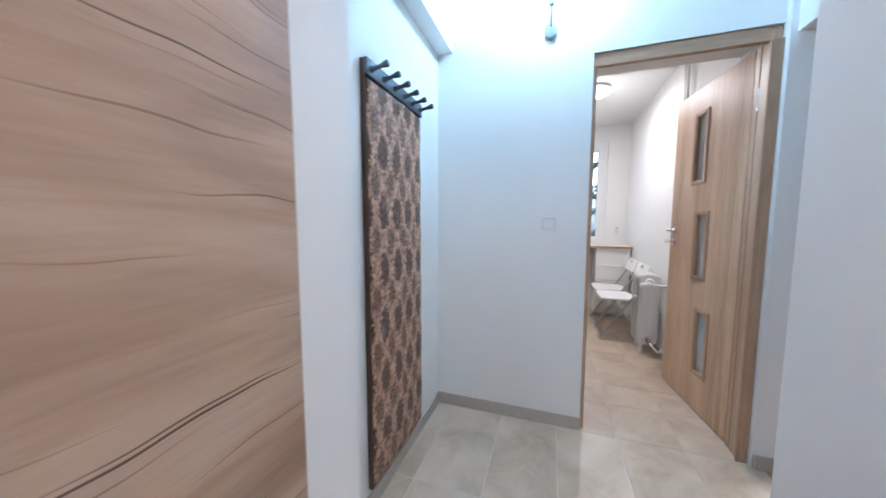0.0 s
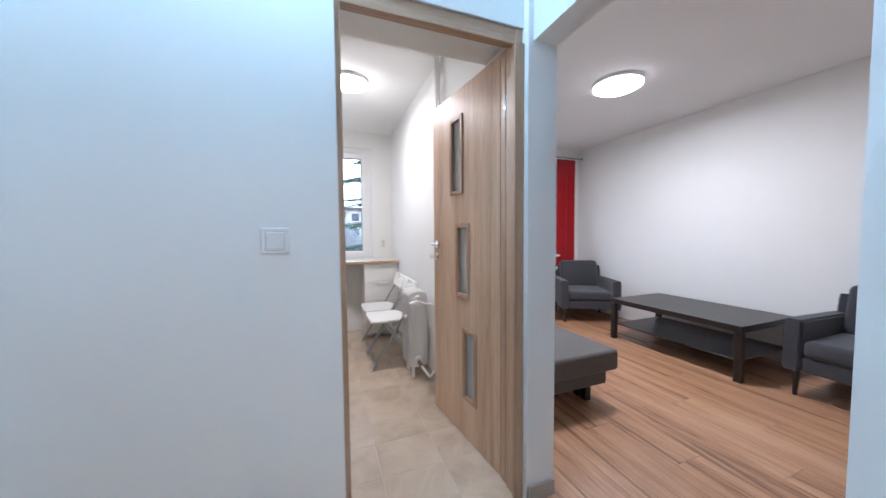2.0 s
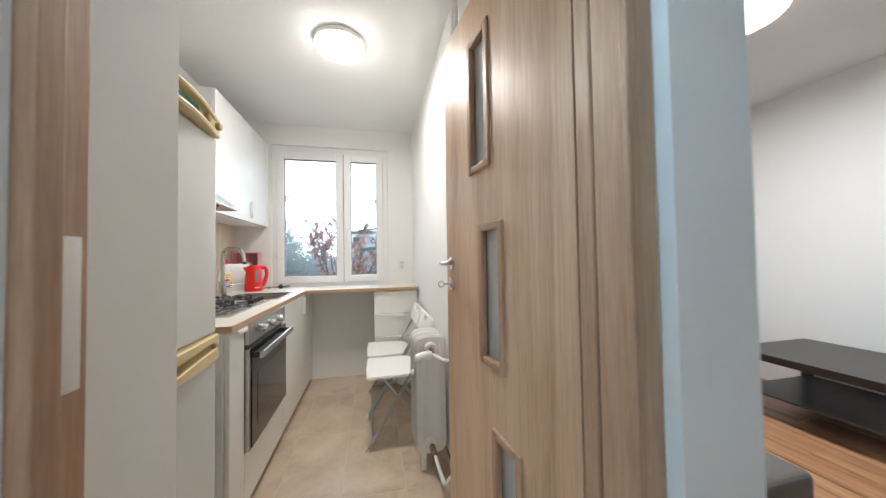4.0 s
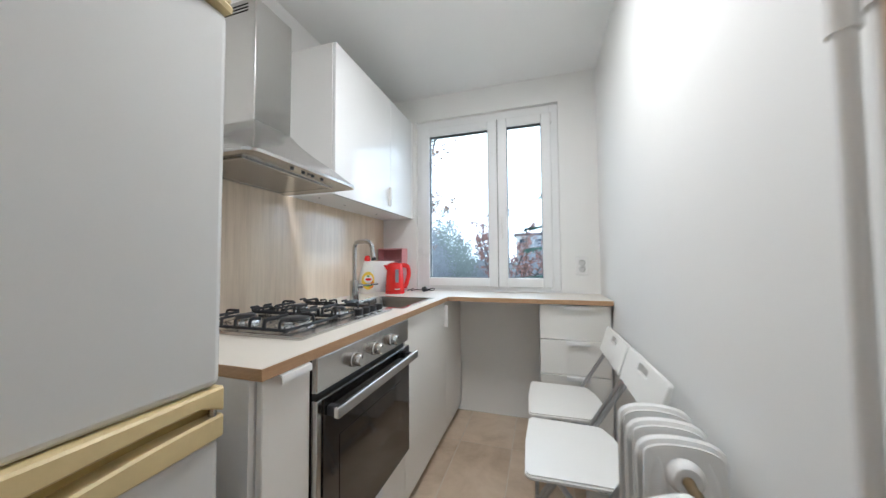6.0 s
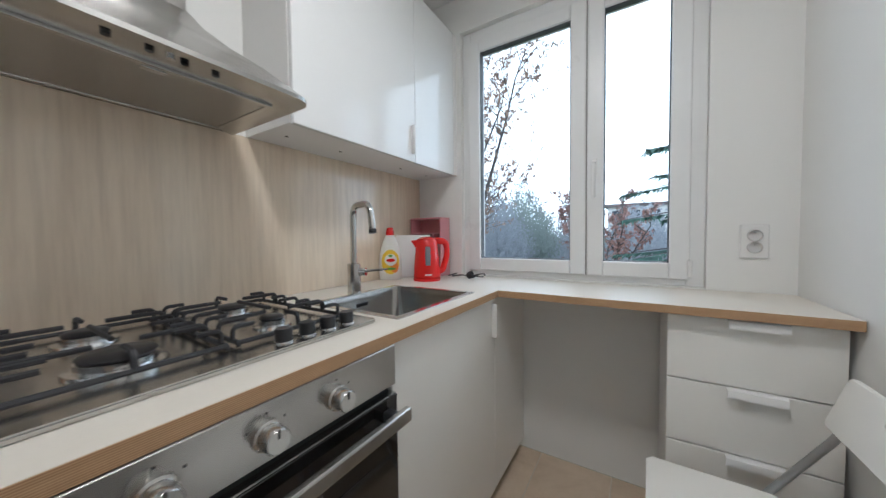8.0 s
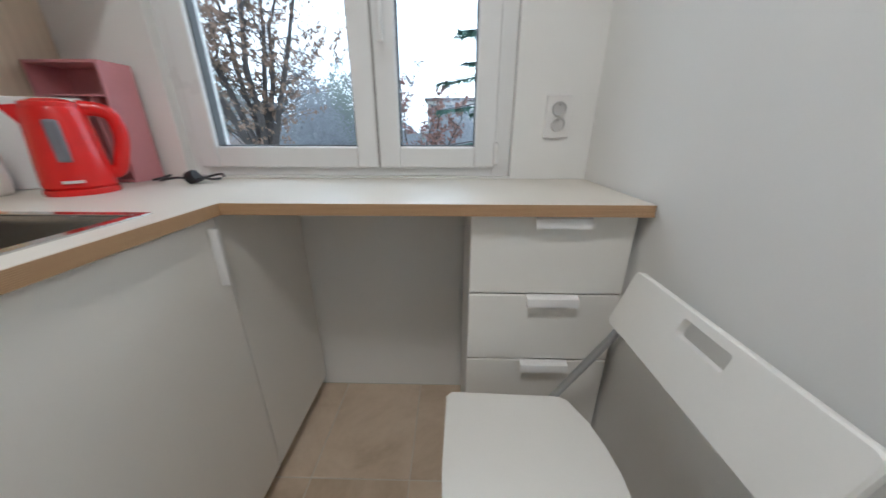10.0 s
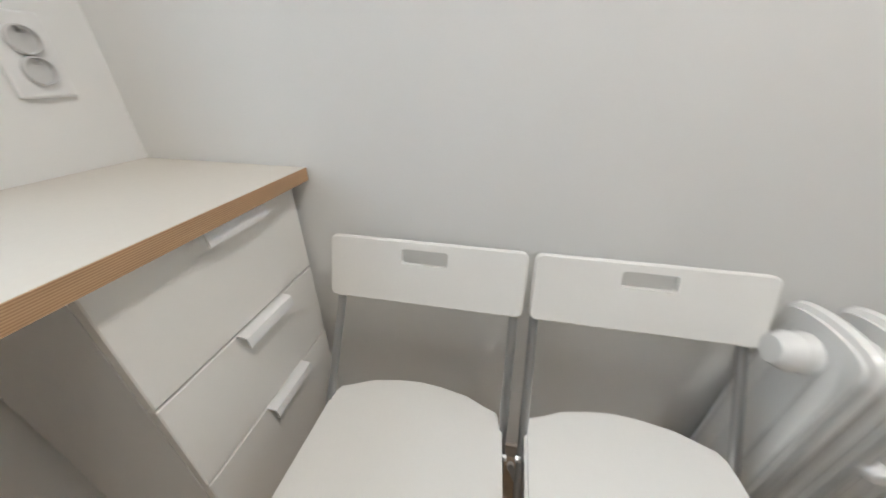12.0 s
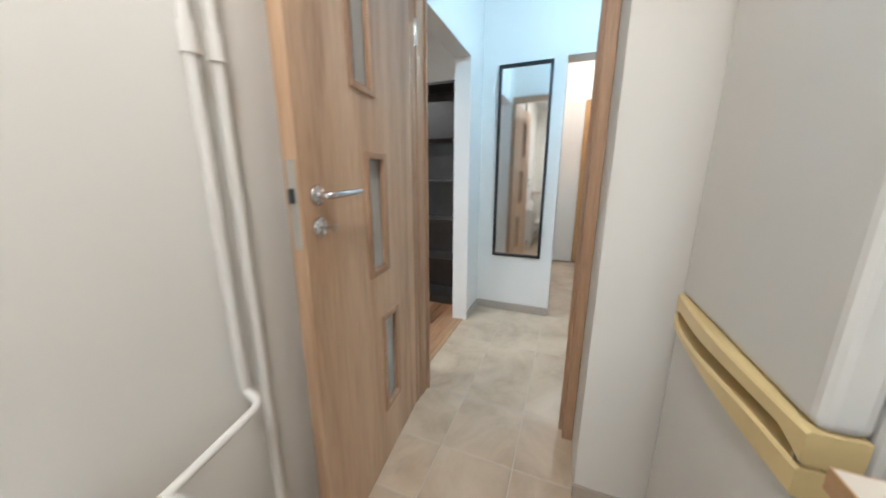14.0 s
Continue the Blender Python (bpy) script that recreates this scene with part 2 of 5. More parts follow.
BEECH = wood("beech", [(0.3, (0.50, 0.24, 0.10)), (0.5, (0.60, 0.32, 0.15)), (0.7, (0.68, 0.40, 0.21))], "z", 1.0, 0.45, streak=40)
WORKTOP = plain("worktop", (0.72, 0.67, 0.59), 0.36, vary=0.03, grain=120, relief=0.0)
CABINET = plain("cabinet_white", (0.86, 0.84, 0.79), 0.32, vary=0.01, grain=80, relief=0.02)
GLOSS = plain("gloss_white", (0.84, 0.84, 0.83), 0.10, vary=0.008, grain=30, relief=0.0)
CARCASS = plain("carcass_white", (0.83, 0.82, 0.80), 0.45, vary=0.015, grain=90, relief=0.03)
PLINTH = plain("plinth_dark", (0.10, 0.07, 0.05), 0.6, vary=0.1)
PVC = plain("window_pvc", (0.84, 0.84, 0.83), 0.28, vary=0.015, grain=30, relief=0.02)
GASKET = plain("gasket", (0.11, 0.115, 0.12), 0.6, vary=0.1)
SASH_SHADE = plain("sash_shade", (0.38, 0.37, 0.35), 0.6, vary=0.1)
# the yellowed plastic darkened to olive, painting the shade of the grip recess
GRIP_SHADE = plain("grip_recess_shade", (0.50, 0.38, 0.15), 0.45, vary=0.08, grain=40)
ENAMEL = plain("radiator_enamel", (0.83, 0.82, 0.79), 0.25, vary=0.02, grain=40, relief=0.05)
PLASTIC_W = plain("white_plastic", (0.83, 0.82, 0.80), 0.30, vary=0.012, grain=60, relief=0.02)
CHAIR_W = plain("chair_plastic", (0.87, 0.855, 0.81), 0.34, vary=0.015, grain=160, relief=0.05)
GALV = metal_brushed("galvanised", (0.50, 0.51, 0.52), 0.34, "z")
STEEL, STEEL_Z = metal_brushed("steel", (0.56, 0.55, 0.53), 0.24, "y"), metal_brushed("steel_upright", (0.58, 0.57, 0.55), 0.17, "z")
STEEL_DARK = metal_brushed("steel_sink", (0.34, 0.325, 0.305), 0.20, "y")
CHROME = plain("chrome", (0.72, 0.72, 0.72), 0.14, 1.0, 0.03, 30, 0.0)
BLACK = plain("black_enamel", (0.018, 0.018, 0.02), 0.38, vary=0.1)
IRON = plain("cast_iron", (0.022, 0.022, 0.024), 0.55, vary=0.15, grain=200, relief=0.25)
OVEN_GLASS = plain("oven_glass", (0.012, 0.011, 0.011), 0.05, vary=0.1, relief=0.0)
TINTED = plain("tinted_glass", (0.03, 0.024, 0.02), 0.04, vary=0.05, relief=0)
for m in (OVEN_GLASS, TINTED):
    m.node_tree.nodes["Principled BSDF"].inputs["IOR"].default_value = 1.75
FRIDGE = plain("fridge_white", (0.67, 0.675, 0.66), 0.22, vary=0.012, grain=200, relief=0.03)
FRIDGE_Y = plain("aged_plastic", (0.72, 0.58, 0.30), 0.38, vary=0.06, grain=40, relief=0.03)
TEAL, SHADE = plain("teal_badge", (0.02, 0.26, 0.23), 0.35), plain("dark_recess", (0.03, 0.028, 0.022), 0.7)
RED = plain("red_plastic", (0.72, 0.018, 0.016), 0.22, vary=0.03, grain=80, relief=0.02)
PINK = plain("pink_plastic", (0.62, 0.27, 0.29), 0.4, vary=0.05)
YELLOW = plain("label_yellow", (0.85, 0.58, 0.03), 0.4, vary=0.04)
ORANGE = plain("label_orange", (0.80, 0.25, 0.03), 0.4, vary=0.04)
LEMON = plain("label_green", (0.12, 0.35, 0.05), 0.4, vary=0.04)
BOTTLE = plain("bottle_white", (0.82, 0.81, 0.76), 0.3, vary=0.02)
CLOTH, NAIL = tapestry(), plain("brass_nail", (0.70, 0.45, 0.12), 0.3, 1.0)
LEATHER = plain("board_brown", (0.075, 0.035, 0.02), 0.5, vary=0.1)
GUN = plain("gunmetal", (0.10, 0.12, 0.14), 0.38, 0.7, 0.08)
MIRROR = plain("mirror_silver", (0.90, 0.91, 0.91), 0.02, 1.0, 0.0, 10, 0.0)
GREY_FAB, SOFA_FAB = fabric("grey_weave", (0.050, 0.050, 0.056)), fabric("sofa_weave", (0.115, 0.105, 0.096), 300)
BLACKBROWN = wood("black_brown", [(0.3, (0.014, 0.011, 0.010)), (0.5, (0.022, 0.018, 0.016)), (0.7, (0.034, 0.029, 0.026))], "y", 1.0, 0.33)
CURTAIN = fabric("red_curtain", (0.42, 0.008, 0.014), 500)
FROST = glassy("frosted_pane", (0.86, 0.88, 0.87), 0.45, 0.35)
PANE = glassy("window_glass", (1, 1, 1), 0.0, 1.0, 1.01)
KLIGHT, LLIGHT = glow("kitchen_diffuser", (1, 0.91, 0.81), 17.0), glow("living_diffuser", (1, 0.94, 0.89), 7.5)
HLIGHT = glow("hall_bulb", (0.62, 0.88, 1.0), 16.0)
BEIGE = plain("beige_door", (0.50, 0.29, 0.12), 0.4, vary=0.04)
BARK = plain("bark", (0.11, 0.097, 0.092), 0.9, vary=0.25, grain=30, relief=0.6)
LEAF_B, LEAF_R = plain("dry_leaf", (0.34, 0.23, 0.17), 0.8, vary=0.3, wear=8), plain("rust_leaf", (0.34, 0.19, 0.16), 0.8, vary=0.3, wear=8)
NEEDLE = plain("spruce_needle", (0.085, 0.17, 0.13), 0.8, vary=0.3, wear=6)
# far twigs: the distance haze is mixed into these pale colours
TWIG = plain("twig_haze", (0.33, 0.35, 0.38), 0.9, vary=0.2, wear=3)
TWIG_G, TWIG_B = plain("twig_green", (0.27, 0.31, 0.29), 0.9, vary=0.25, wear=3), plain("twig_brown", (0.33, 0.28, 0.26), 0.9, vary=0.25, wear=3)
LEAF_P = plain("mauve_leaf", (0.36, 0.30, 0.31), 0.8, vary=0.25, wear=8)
GRASS = plain("winter_grass", (0.085, 0.10, 0.045), 0.95, vary=0.25, grain=20, relief=0.4)
RENDER_W = plain("facade_render", (0.55, 0.54, 0.52), 0.9, vary=0.05)
ROOF_D = plain("roof_dark", (0.12, 0.10, 0.10), 0.8, vary=0.1)
GLASS_FAR = plain("far_window", (0.05, 0.06, 0.075), 0.12, vary=0.05, relief=0)


# shaping
BASE = {}


def thing(name, at, label, category, group="", rz=0.0):
    ob = new(name)
    ob.matrix_world = BASE[ob] = pose(*at, 0, 0, rz)
    return tagged(ob, label, category, group)


def link(name, bm, material, smooth):
    bmesh.ops.recalc_face_normals(bm, faces=bm.faces)
    for f in bm.faces:
        f.smooth = smooth
    me = bpy.data.meshes.new(name)
    bm.to_mesh(me)
    bm.free()
    me.materials.append(material)
    if smooth:
        me.set_sharp_from_angle(angle=radians(38))
    return new(name, me)


def part(name, bm, material, parent, label="", smooth=False):
    """One mesh under a thing or a part, its shape given in the thing's own frame."""
    ob = link(name, bm, material, smooth)
    ob.parent = parent
    return tagged(ob, label)


def solid(name, bm, material, label, category, smooth=False, kind="", at=(0, 0, 0)):
    """A thing of one mesh, with its origin at the place given."""
    bm.transform(Matrix.Translation((-at[0], -at[1], -at[2])))
    ob = link(name, bm, material, smooth)
    ob.location = at
    return tagged(ob, label, category, "", kind)


def structure(name, bm, material, label="", category=""):
    return tagged(link(name, bm, material, False), label, category or name.split("_")[0], "", "structure")


def box(bm, a, b, bevel=0.0, seg=2, m=None):
    geo = bmesh.ops.create_cube(bm, size=1)["verts"]
    lo, hi = [min(p, q) for p, q in zip(a, b)], [max(p, q) for p, q in zip(a, b)]
    for v in geo:
        v.co = Vector([l + (c + 0.5) * (h - l) for l, h, c in zip(lo, hi, v.co)])
    if bevel:
        edges = list({e for v in geo for e in v.link_edges})
        made = bmesh.ops.bevel(bm, geom=edges, offset=bevel, segments=seg, affect="EDGES", profile=0.5)
        geo = list({v for f in made["faces"] for v in f.verts} | {v for v in geo if v.is_valid})
    if m is not None:
        bmesh.ops.transform(bm, matrix=m, verts=geo)
    return bm


def B(a, b, bevel=0.0, seg=2):
    return box(bmesh.new(), a, b, bevel, seg)


def lathe(bm, profile, at=(0, 0, 0), steps=24, m=None):
    """A turned body about z from (radius, height) pairs."""
    rings = []
    mat = Matrix.Translation(at) if m is None else m
    for r, z in profile:
        rings.append([bm.verts.new(mat @ Vector((max(r, 1e-4) * math.cos(a), max(r, 1e-4) * math.sin(a), z)))
                      for a in (2 * math.pi * k / steps for k in range(steps))])
    for lo, hi in zip(rings, rings[1:]):
        for k in range(steps):
            bm.faces.new((lo[k], lo[(k + 1) % steps], hi[(k + 1) % steps], hi[k]))
    bm.faces.new(rings[0][::-1])
    bm.faces.new(rings[-1])
    return bm


def tube(bm, pts, r, steps=10, flat=1.0):
    """A round bar along a line of points."""
    pts = [Vector(p) for p in pts]
    rings, side = [], None
    for k, p in enumerate(pts):
        d = (pts[min(k + 1, len(pts) - 1)] - pts[max(k - 1, 0)]).normalized()
        if side is None:
            side = d.cross(Vector((0, 0, 1)) if abs(d.z) < 0.9 else Vector((1, 0, 0))).normalized()
        side = (side - d * side.dot(d)).normalized()
        up = d.cross(side)
        rr = r[k] if isinstance(r, (list, tuple)) else r
        rings.append([bm.verts.new(p + rr * (math.cos(a) * side + flat * math.sin(a) * up)) for a in (2 * math.pi * j / steps for j in range(steps))])
    for lo, hi in zip(rings, rings[1:]):
        for j in range(steps):
            bm.faces.new((lo[j], lo[(j + 1) % steps], hi[(j + 1) % steps], hi[j]))
    bm.faces.new(rings[0][::-1])
    bm.faces.new(rings[-1])
    return bm


def rounded(pts, r=0.02, n=4):
    """A polyline with its corners rounded."""
    pts = [Vector(p) for p in pts]
    out = [pts[0]]
    for a, b, c in zip(pts, pts[1:], pts[2:]):
        u, w = (a - b), (c - b)
        k = min(r, u.length * 0.45, w.length * 0.45)
        p, q = b + u.normalized() * k, b + w.normalized() * k
        out += [p.lerp(b, s).lerp(b.lerp(q, s), s) for s in (j / n for j in range(n + 1))]
    return out + [pts[-1]]


def prism(bm, outline, axis, lo, hi, bevel=0.0):
    """An outline in the two other axes, drawn out along one axis."""
    at = {"x": lambda p, h: (h, *p), "y": lambda p, h: (p[0], h, p[1]), "z": lambda p, h: (*p, h)}[axis]
    a, b = ([bm.verts.new(at(p, h)) for p in outline] for h in (lo, hi))
    fs = [bm.faces.new(a), bm.faces.new(b[::-1])]
    for k in range(len(outline)):
        fs.append(bm.faces.new((a[k], b[k], b[(k + 1) % len(outline)], a[(k + 1) % len(outline)])))
    if bevel:
        bmesh.ops.bevel(bm, geom=list({e for f in fs[:2] for e in f.edges}), offset=bevel, segments=2, affect="EDGES")
    return bm


def rim(bm, a, b, axis, width, lo, hi, bevel=0.0):
    """Four bars round a rectangle given by two corners in the plane across axis."""
    (u0, v0), (u1, v1) = a, b
    put = {"y": lambda u, v, h: (u, h, v), "x": lambda u, v, h: (h, u, v), "z": lambda u, v, h: (u, v, h)}[axis]
    w = width if isinstance(width, tuple) else (width,) * 4
    for p, q in (((u0, v0), (u0 + w[0], v1)), ((u1 - w[1], v0), (u1, v1)), ((u0 + w[0], v0), (u1 - w[1], v0 + w[2])), ((u0 + w[0], v1 - w[3]), (u1 - w[1], v1))):
        box(bm, put(*p, lo), put(*q, hi), bevel)
    return bm


# large structure
XL, XR, YW, ZC, ZH = 0.36, 2.0, 5.58, 2.44, 2.62
YN, YK = 2.767, 3.10                      # hall face and kitchen face of the wall with the kitchen door
YS0, YS1 = 1.37, 1.535                    # wall with the mirror
XO0, XO1 = 2.028, 2.15                   # wall with the living room opening
DX1 = 2.003        # kitchen doorway

DXW = 1.205                               # wall end behind the frame's left post
bm = bmesh.new()
box(bm, (-0.1, YN, 0), (DXW, YK, ZH + 0.1))
box(bm, (DXW, YN, 0), (1.245, 2.777, 2.066))
box(bm, (DXW, YN, 2.066), (DX1, YK, ZH + 0.1))
box(bm, (1.245, YN, 2.052), (DX1, 2.777, 2.066))
structure("wall_hall_north", bm, PAINT, "white painted wall around the kitchen doorway", "wall")
bm = bmesh.new()
box(bm, (DX1, 2.735, 0), (XO1, YK, ZH + 0.1))
box(bm, (XO0, 1.865, 1.99), (XO1, 2.735, ZH + 0.1))
box(bm, (XO0, YS0, 0), (XO1, 1.865, ZH + 0.1))
structure("wall_living_opening", bm, PAINT, "white painted wall with an open passage to the living room", "wall")
bm = bmesh.new()
box(bm, (1.405, YS0, 0), (XO0, YS1, ZH + 0.1))
box(bm, (0.62, YS0, 2.02), (1.405, YS1, ZH + 0.1))
box(bm, (0.185, YS0, 0), (0.62, 1.545, ZH + 0.1))
structure("wall_mirror", bm, PAINT, "white painted wall pier with a passage beside it", "wall")
bm = B((0.185, 1.545, 0), (0.387, YN, ZH + 0.1))
structure("wall_hall_west", bm, PAINT, "white painted hall wall behind the coat panel", "wall")
structure("wall_hall_beam", B((0.387, 1.545, 2.180), (0.478, YN, ZH + 0.1)), PAINT, "white boxed-in beam under the hall ceiling", "beam")
bm = bmesh.new()
box(bm, (XL - 0.15, YK, 0), (XL, YW + 0.2, ZC + 0.28))
structure("wall_kitchen_west", bm, PAINT, "white painted kitchen wall", "wall")
structure("wall_kitchen_pier", B((XL, YK, 0), (DXW, 3.125, ZC)), PAINT, "plain white plaster by the fridge", "wall")
bm = B((XR, YK, 0), (XR + 0.13, YW + 0.2, ZC + 0.28))
structure("wall_kitchen_east", bm, PAINT, "white painted kitchen wall behind the chairs", "wall")
WX0, WX1, WZ0, WZ1 = 0.668, 1.752, 0.890, 2.246
bm = bmesh.new()
box(bm, (XL, YW, 0), (WX0, YW + 0.2, ZC + 0.28))
box(bm, (WX1, YW, 0), (XR, YW + 0.2, ZC + 0.28))
box(bm, (WX0, YW, 0), (WX1, YW + 0.2, WZ0))
box(bm, (WX0, YW, WZ1), (WX1, YW + 0.2, ZC + 0.28))
structure("wall_kitchen_window", bm, PAINT, "white painted outer wall around the kitchen window", "wall")
# living room
LX0, LX1, LZ0, LZ1 = 3.1, 4.50, 0.86, 2.24
bm = bmesh.new()
box(bm, (XR + 0.13, 5.58, 0), (LX0, 5.78, 2.72))
box(bm, (LX1, 5.58, 0), (5.2, 5.78, 2.72))
box(bm, (LX0, 5.58, 0), (LX1, 5.78, LZ0))
box(bm, (LX0, 5.58, LZ1), (LX1, 5.78, 2.72))
structure("wall_living_window", bm, PAINT, "white painted outer wall of the living room", "wall")
structure("wall_living_east", B((5.05, 1.2, 0), (5.2, 5.58, 2.72)), PAINT, "plain white living room wall", "wall")
structure("wall_living_south", B((XO0, 1.2, 0), (5.05, 1.35, 2.72)), PAINT, "plain white living room wall", "wall")
# passage behind the start
structure("wall_passage_east", B((1.53, -0.6, 0), (1.68, YS0, 2.72)), PAINT, "plain passage wall", "wall")
structure("wall_passage_west", B((-0.25, -0.6, 0), (-0.1, YS0, 2.72)), PAINT, "plain passage wall", "wall")
structure("wall_passage_south", B((-0.1, -0.6, 0), (1.53, -0.45, 2.72)), PAINT, "plain passage wall", "wall")
structure("ceiling_kitchen", B((XL, YK, ZC), (XR, YW, ZC + 0.1)), CEILING, "white kitchen ceiling", "ceiling")
structure("ceiling_hall", B((-0.1, -0.45, ZH), (XO0, YN, ZH + 0.1)), CEILING, "white hall ceiling", "ceiling")
structure("ceiling_living", B((XO1, 1.35, 2.50), (5.05, 5.58, 2.60)), CEILING, "white living room ceiling", "ceiling")
floor = structure("floor", B((-0.1, -0.45, -0.10), (XO0 + 0.04, YW, -0.0012)), GROUT, "greige stoneware floor tiles with pale joints", "floor")
floor_living = structure("floor_living", B((XO0 + 0.04, 1.2, -0.10), (5.05, 5.58, -0.010)), SHADE, "warm oak laminate floor", "floor")

# skirting
def skirt(name, a, b):
    structure(name, B(a, b, 0.002, 1), SKIRT, "greige tile skirting", "baseboard")


skirt("baseboard_north", (0.398, YN - 0.011, 0), (1.245, YN, 0.072))
skirt("baseboard_west", (0.387, 1.545, 0), (0.398, YN, 0.072))
skirt("baseboard_stub", (DX1 + 0.002, 2.735, 0), (XO0 - 0.011, YN, 0.072))
skirt("baseboard_stub_face", (XO0 - 0.011, 2.724, 0), (XO1, 2.735, 0.072))
skirt("baseboard_mirror", (1.405, YS1, 0), (XO0 - 0.011, YS1 + 0.011, 0.072))
skirt("baseboard_return", (XO0 - 0.011, YS1, 0), (XO0, 1.865, 0.072))
skirt("baseboard_pier", (XL, 3.125, 0), (1.21, 3.136, 0.06))
skirt("baseboard_east", (XR - 0.011, YK, 0), (XR, 5.2, 0.06))
skirt("baseboard_jamb", (0.62, YS0, 0), (0.631, 1.545, 0.072))

# kitchen door: frame and leaf
door_frame = thing("door_frame", (1.62, 2.82, 0), "sonoma oak door frame in the kitchen doorway", "door frame")
tagged(door_frame, kind="structure")
bm = box(bmesh.new(), (DXW + 0.001 - 1.62, -0.042, 0), (1.265 - 1.62, -0.010, 1.988), 0.003)
box(bm, (DXW + 0.001 - 1.62, -0.010, 0), (1.250 - 1.62, 0.040, 2.012), 0.003)
part("side_post", bm, OAK_FRAME, door_frame)
bm = box(bmesh.new(), (1.966 - 1.62, -0.045, 0), (DX1 - 0.002 - 1.62, 0.028, 2.0515), 0.004)
box(bm, (1.955 - 1.62, -0.060, 0), (DX1 - 0.001 - 1.62, -0.045, 1.988), 0.003)
part("side_post", bm, OAK_FRAME, door_frame)
part("rebate", B((1.969 - 1.62, 0.037, 0), (DX1 - 0.002 - 1.62, 0.0780, 2.010), 0.004), OAK_FRAME, door_frame)
# dark strip put in the hinge-side joint as the shade of the gap
part("joint_shade", B((1.975 - 1.62, 0.0283, 0.0), (DX1 - 0.006 - 1.62, 0.0368, 2.010)), GASKET, door_frame, "dark strip for the shade in the door joint")
bm = box(bmesh.new(), (DXW + 0.001 - 1.62, -0.0415, 1.988), (1.966 - 1.62, -0.010, 2.0515), 0.003)
box(bm, (DXW + 0.001 - 1.62, -0.010, 2.012), (1.966 - 1.62, 0.038, 2.0655), 0.003)
part("head", bm, OAK_HEAD, door_frame)
part("strike_plate", B((1.2502 - 1.62, 0.005, 1.0), (1.2516 - 1.62, 0.028, 1.18)), CHROME, door_frame, "steel strike plate")
door_1 = thing("door_1", (1.970, 2.900, 0.008), "open sonoma oak door with three frosted glass slots", "door", rz=96.4)
tagged(door_1, kind="structure")
# along the leaf: x from the hinge; the face into the hall is +y
LW, LH, LT = 0.722, 2.0, 0.040
# the three slots step away from the hinge towards the top: (x0, x1, z0, z1)
PANES = [(0.216, 0.340, 0.237, 0.633), (0.284, 0.410, 0.827, 1.231), (0.349, 0.475, 1.422, 1.845)]
bm = bmesh.new()
zs = [0] + [z for p in PANES for z in p[2:]] + [LH]
for k, (z0, z1) in enumerate(zip(zs, zs[1:])):
    if k % 2:
        p0, p1 = PANES[k // 2][:2]
        box(bm, (0.003, -LT, z0), (p0, 0, z1))
        box(bm, (p1, -LT, z0), (LW, 0, z1))
    else:
        box(bm, (0.003, -LT, z0), (LW, 0, z1))
part("leaf", bm, OAK, door_1)
for p0, p1, z0, z1 in PANES:
    fr = bmesh.new()
    for lo, hi in ((-0.012, 0.008), (-LT - 0.008, -LT + 0.012)):
        rim(fr, (p0 - 0.012, z0 - 0.012), (p1 + 0.012, z1 + 0.012), "y", 0.025, lo, hi, 0.005)
    glazing = part("glazing_bead", fr, OAK_FRAME, door_1, "rounded oak bead round a frosted slot")
    part("pane", B((p0 + 0.005, -LT / 2 - 0.003, z0 + 0.005), (p1 - 0.005, -LT / 2 + 0.003, z1 - 0.005)), FROST, glazing, "frosted glass")
for z, lever in ((1.117, True), (1.037, False)):
    for side in (1, -1):
        y0 = 0.0 if side > 0 else -LT
        m = Matrix.Translation((LW - 0.055, y0, z)) @ Matrix.Rotation(radians(-90 * side), 4, "X")
        rose = part("rose", lathe(bmesh.new(), [(0.025, -0.001), (0.026, 0.004), (0.024, 0.008), (0.012, 0.010), (0.010, 0.011)], m=m), CHROME, door_1, "chrome rose", True)
        if lever:
            y1 = y0 + side * 0.045
            part("lever", tube(bmesh.new(), rounded([(LW - 0.055, y0, z), (LW - 0.055, y1, z), (LW - 0.18, y1 + side * 0.006, z + 0.004)], 0.016), 0.0095, 12), CHROME, rose, "chrome lever", True)
        elif side > 0:
            key = bmesh.new()
            tube(key, [(LW - 0.055, 0.008, z), (LW - 0.055, 0.035, z)], 0.003, 8)
            tube(key, [(LW - 0.055, 0.046 + 0.011 * math.cos(a), z + 0.011 * math.sin(a)) for a in (k * math.pi / 8 for k in range(17))], 0.0022, 6)
            part("key", key, CHROME, rose, "steel key in the lock", True)
part("lock_plate", B((LW - 0.001, -LT + 0.008, 0.99), (LW + 0.002, -0.008, 1.20), 0.001, 1), plain("lock_steel", (0.62, 0.60, 0.55), 0.35, 0.4), door_1, "steel lock plate on the edge")
part("latch", B((LW + 0.0021, -LT + 0.012, 1.10), (LW + 0.010, -0.014, 1.135), 0.002, 1), GUN, door_1, "grey latch bolt")
part("hinge", lathe(bmesh.new(), [(0.006, 1.70), (0.007, 1.71), (0.007, 1.79), (0.006, 1.80)], (-0.048, 0.006, 0), 12), CHROME, door_1, "steel barrel hinge", True)


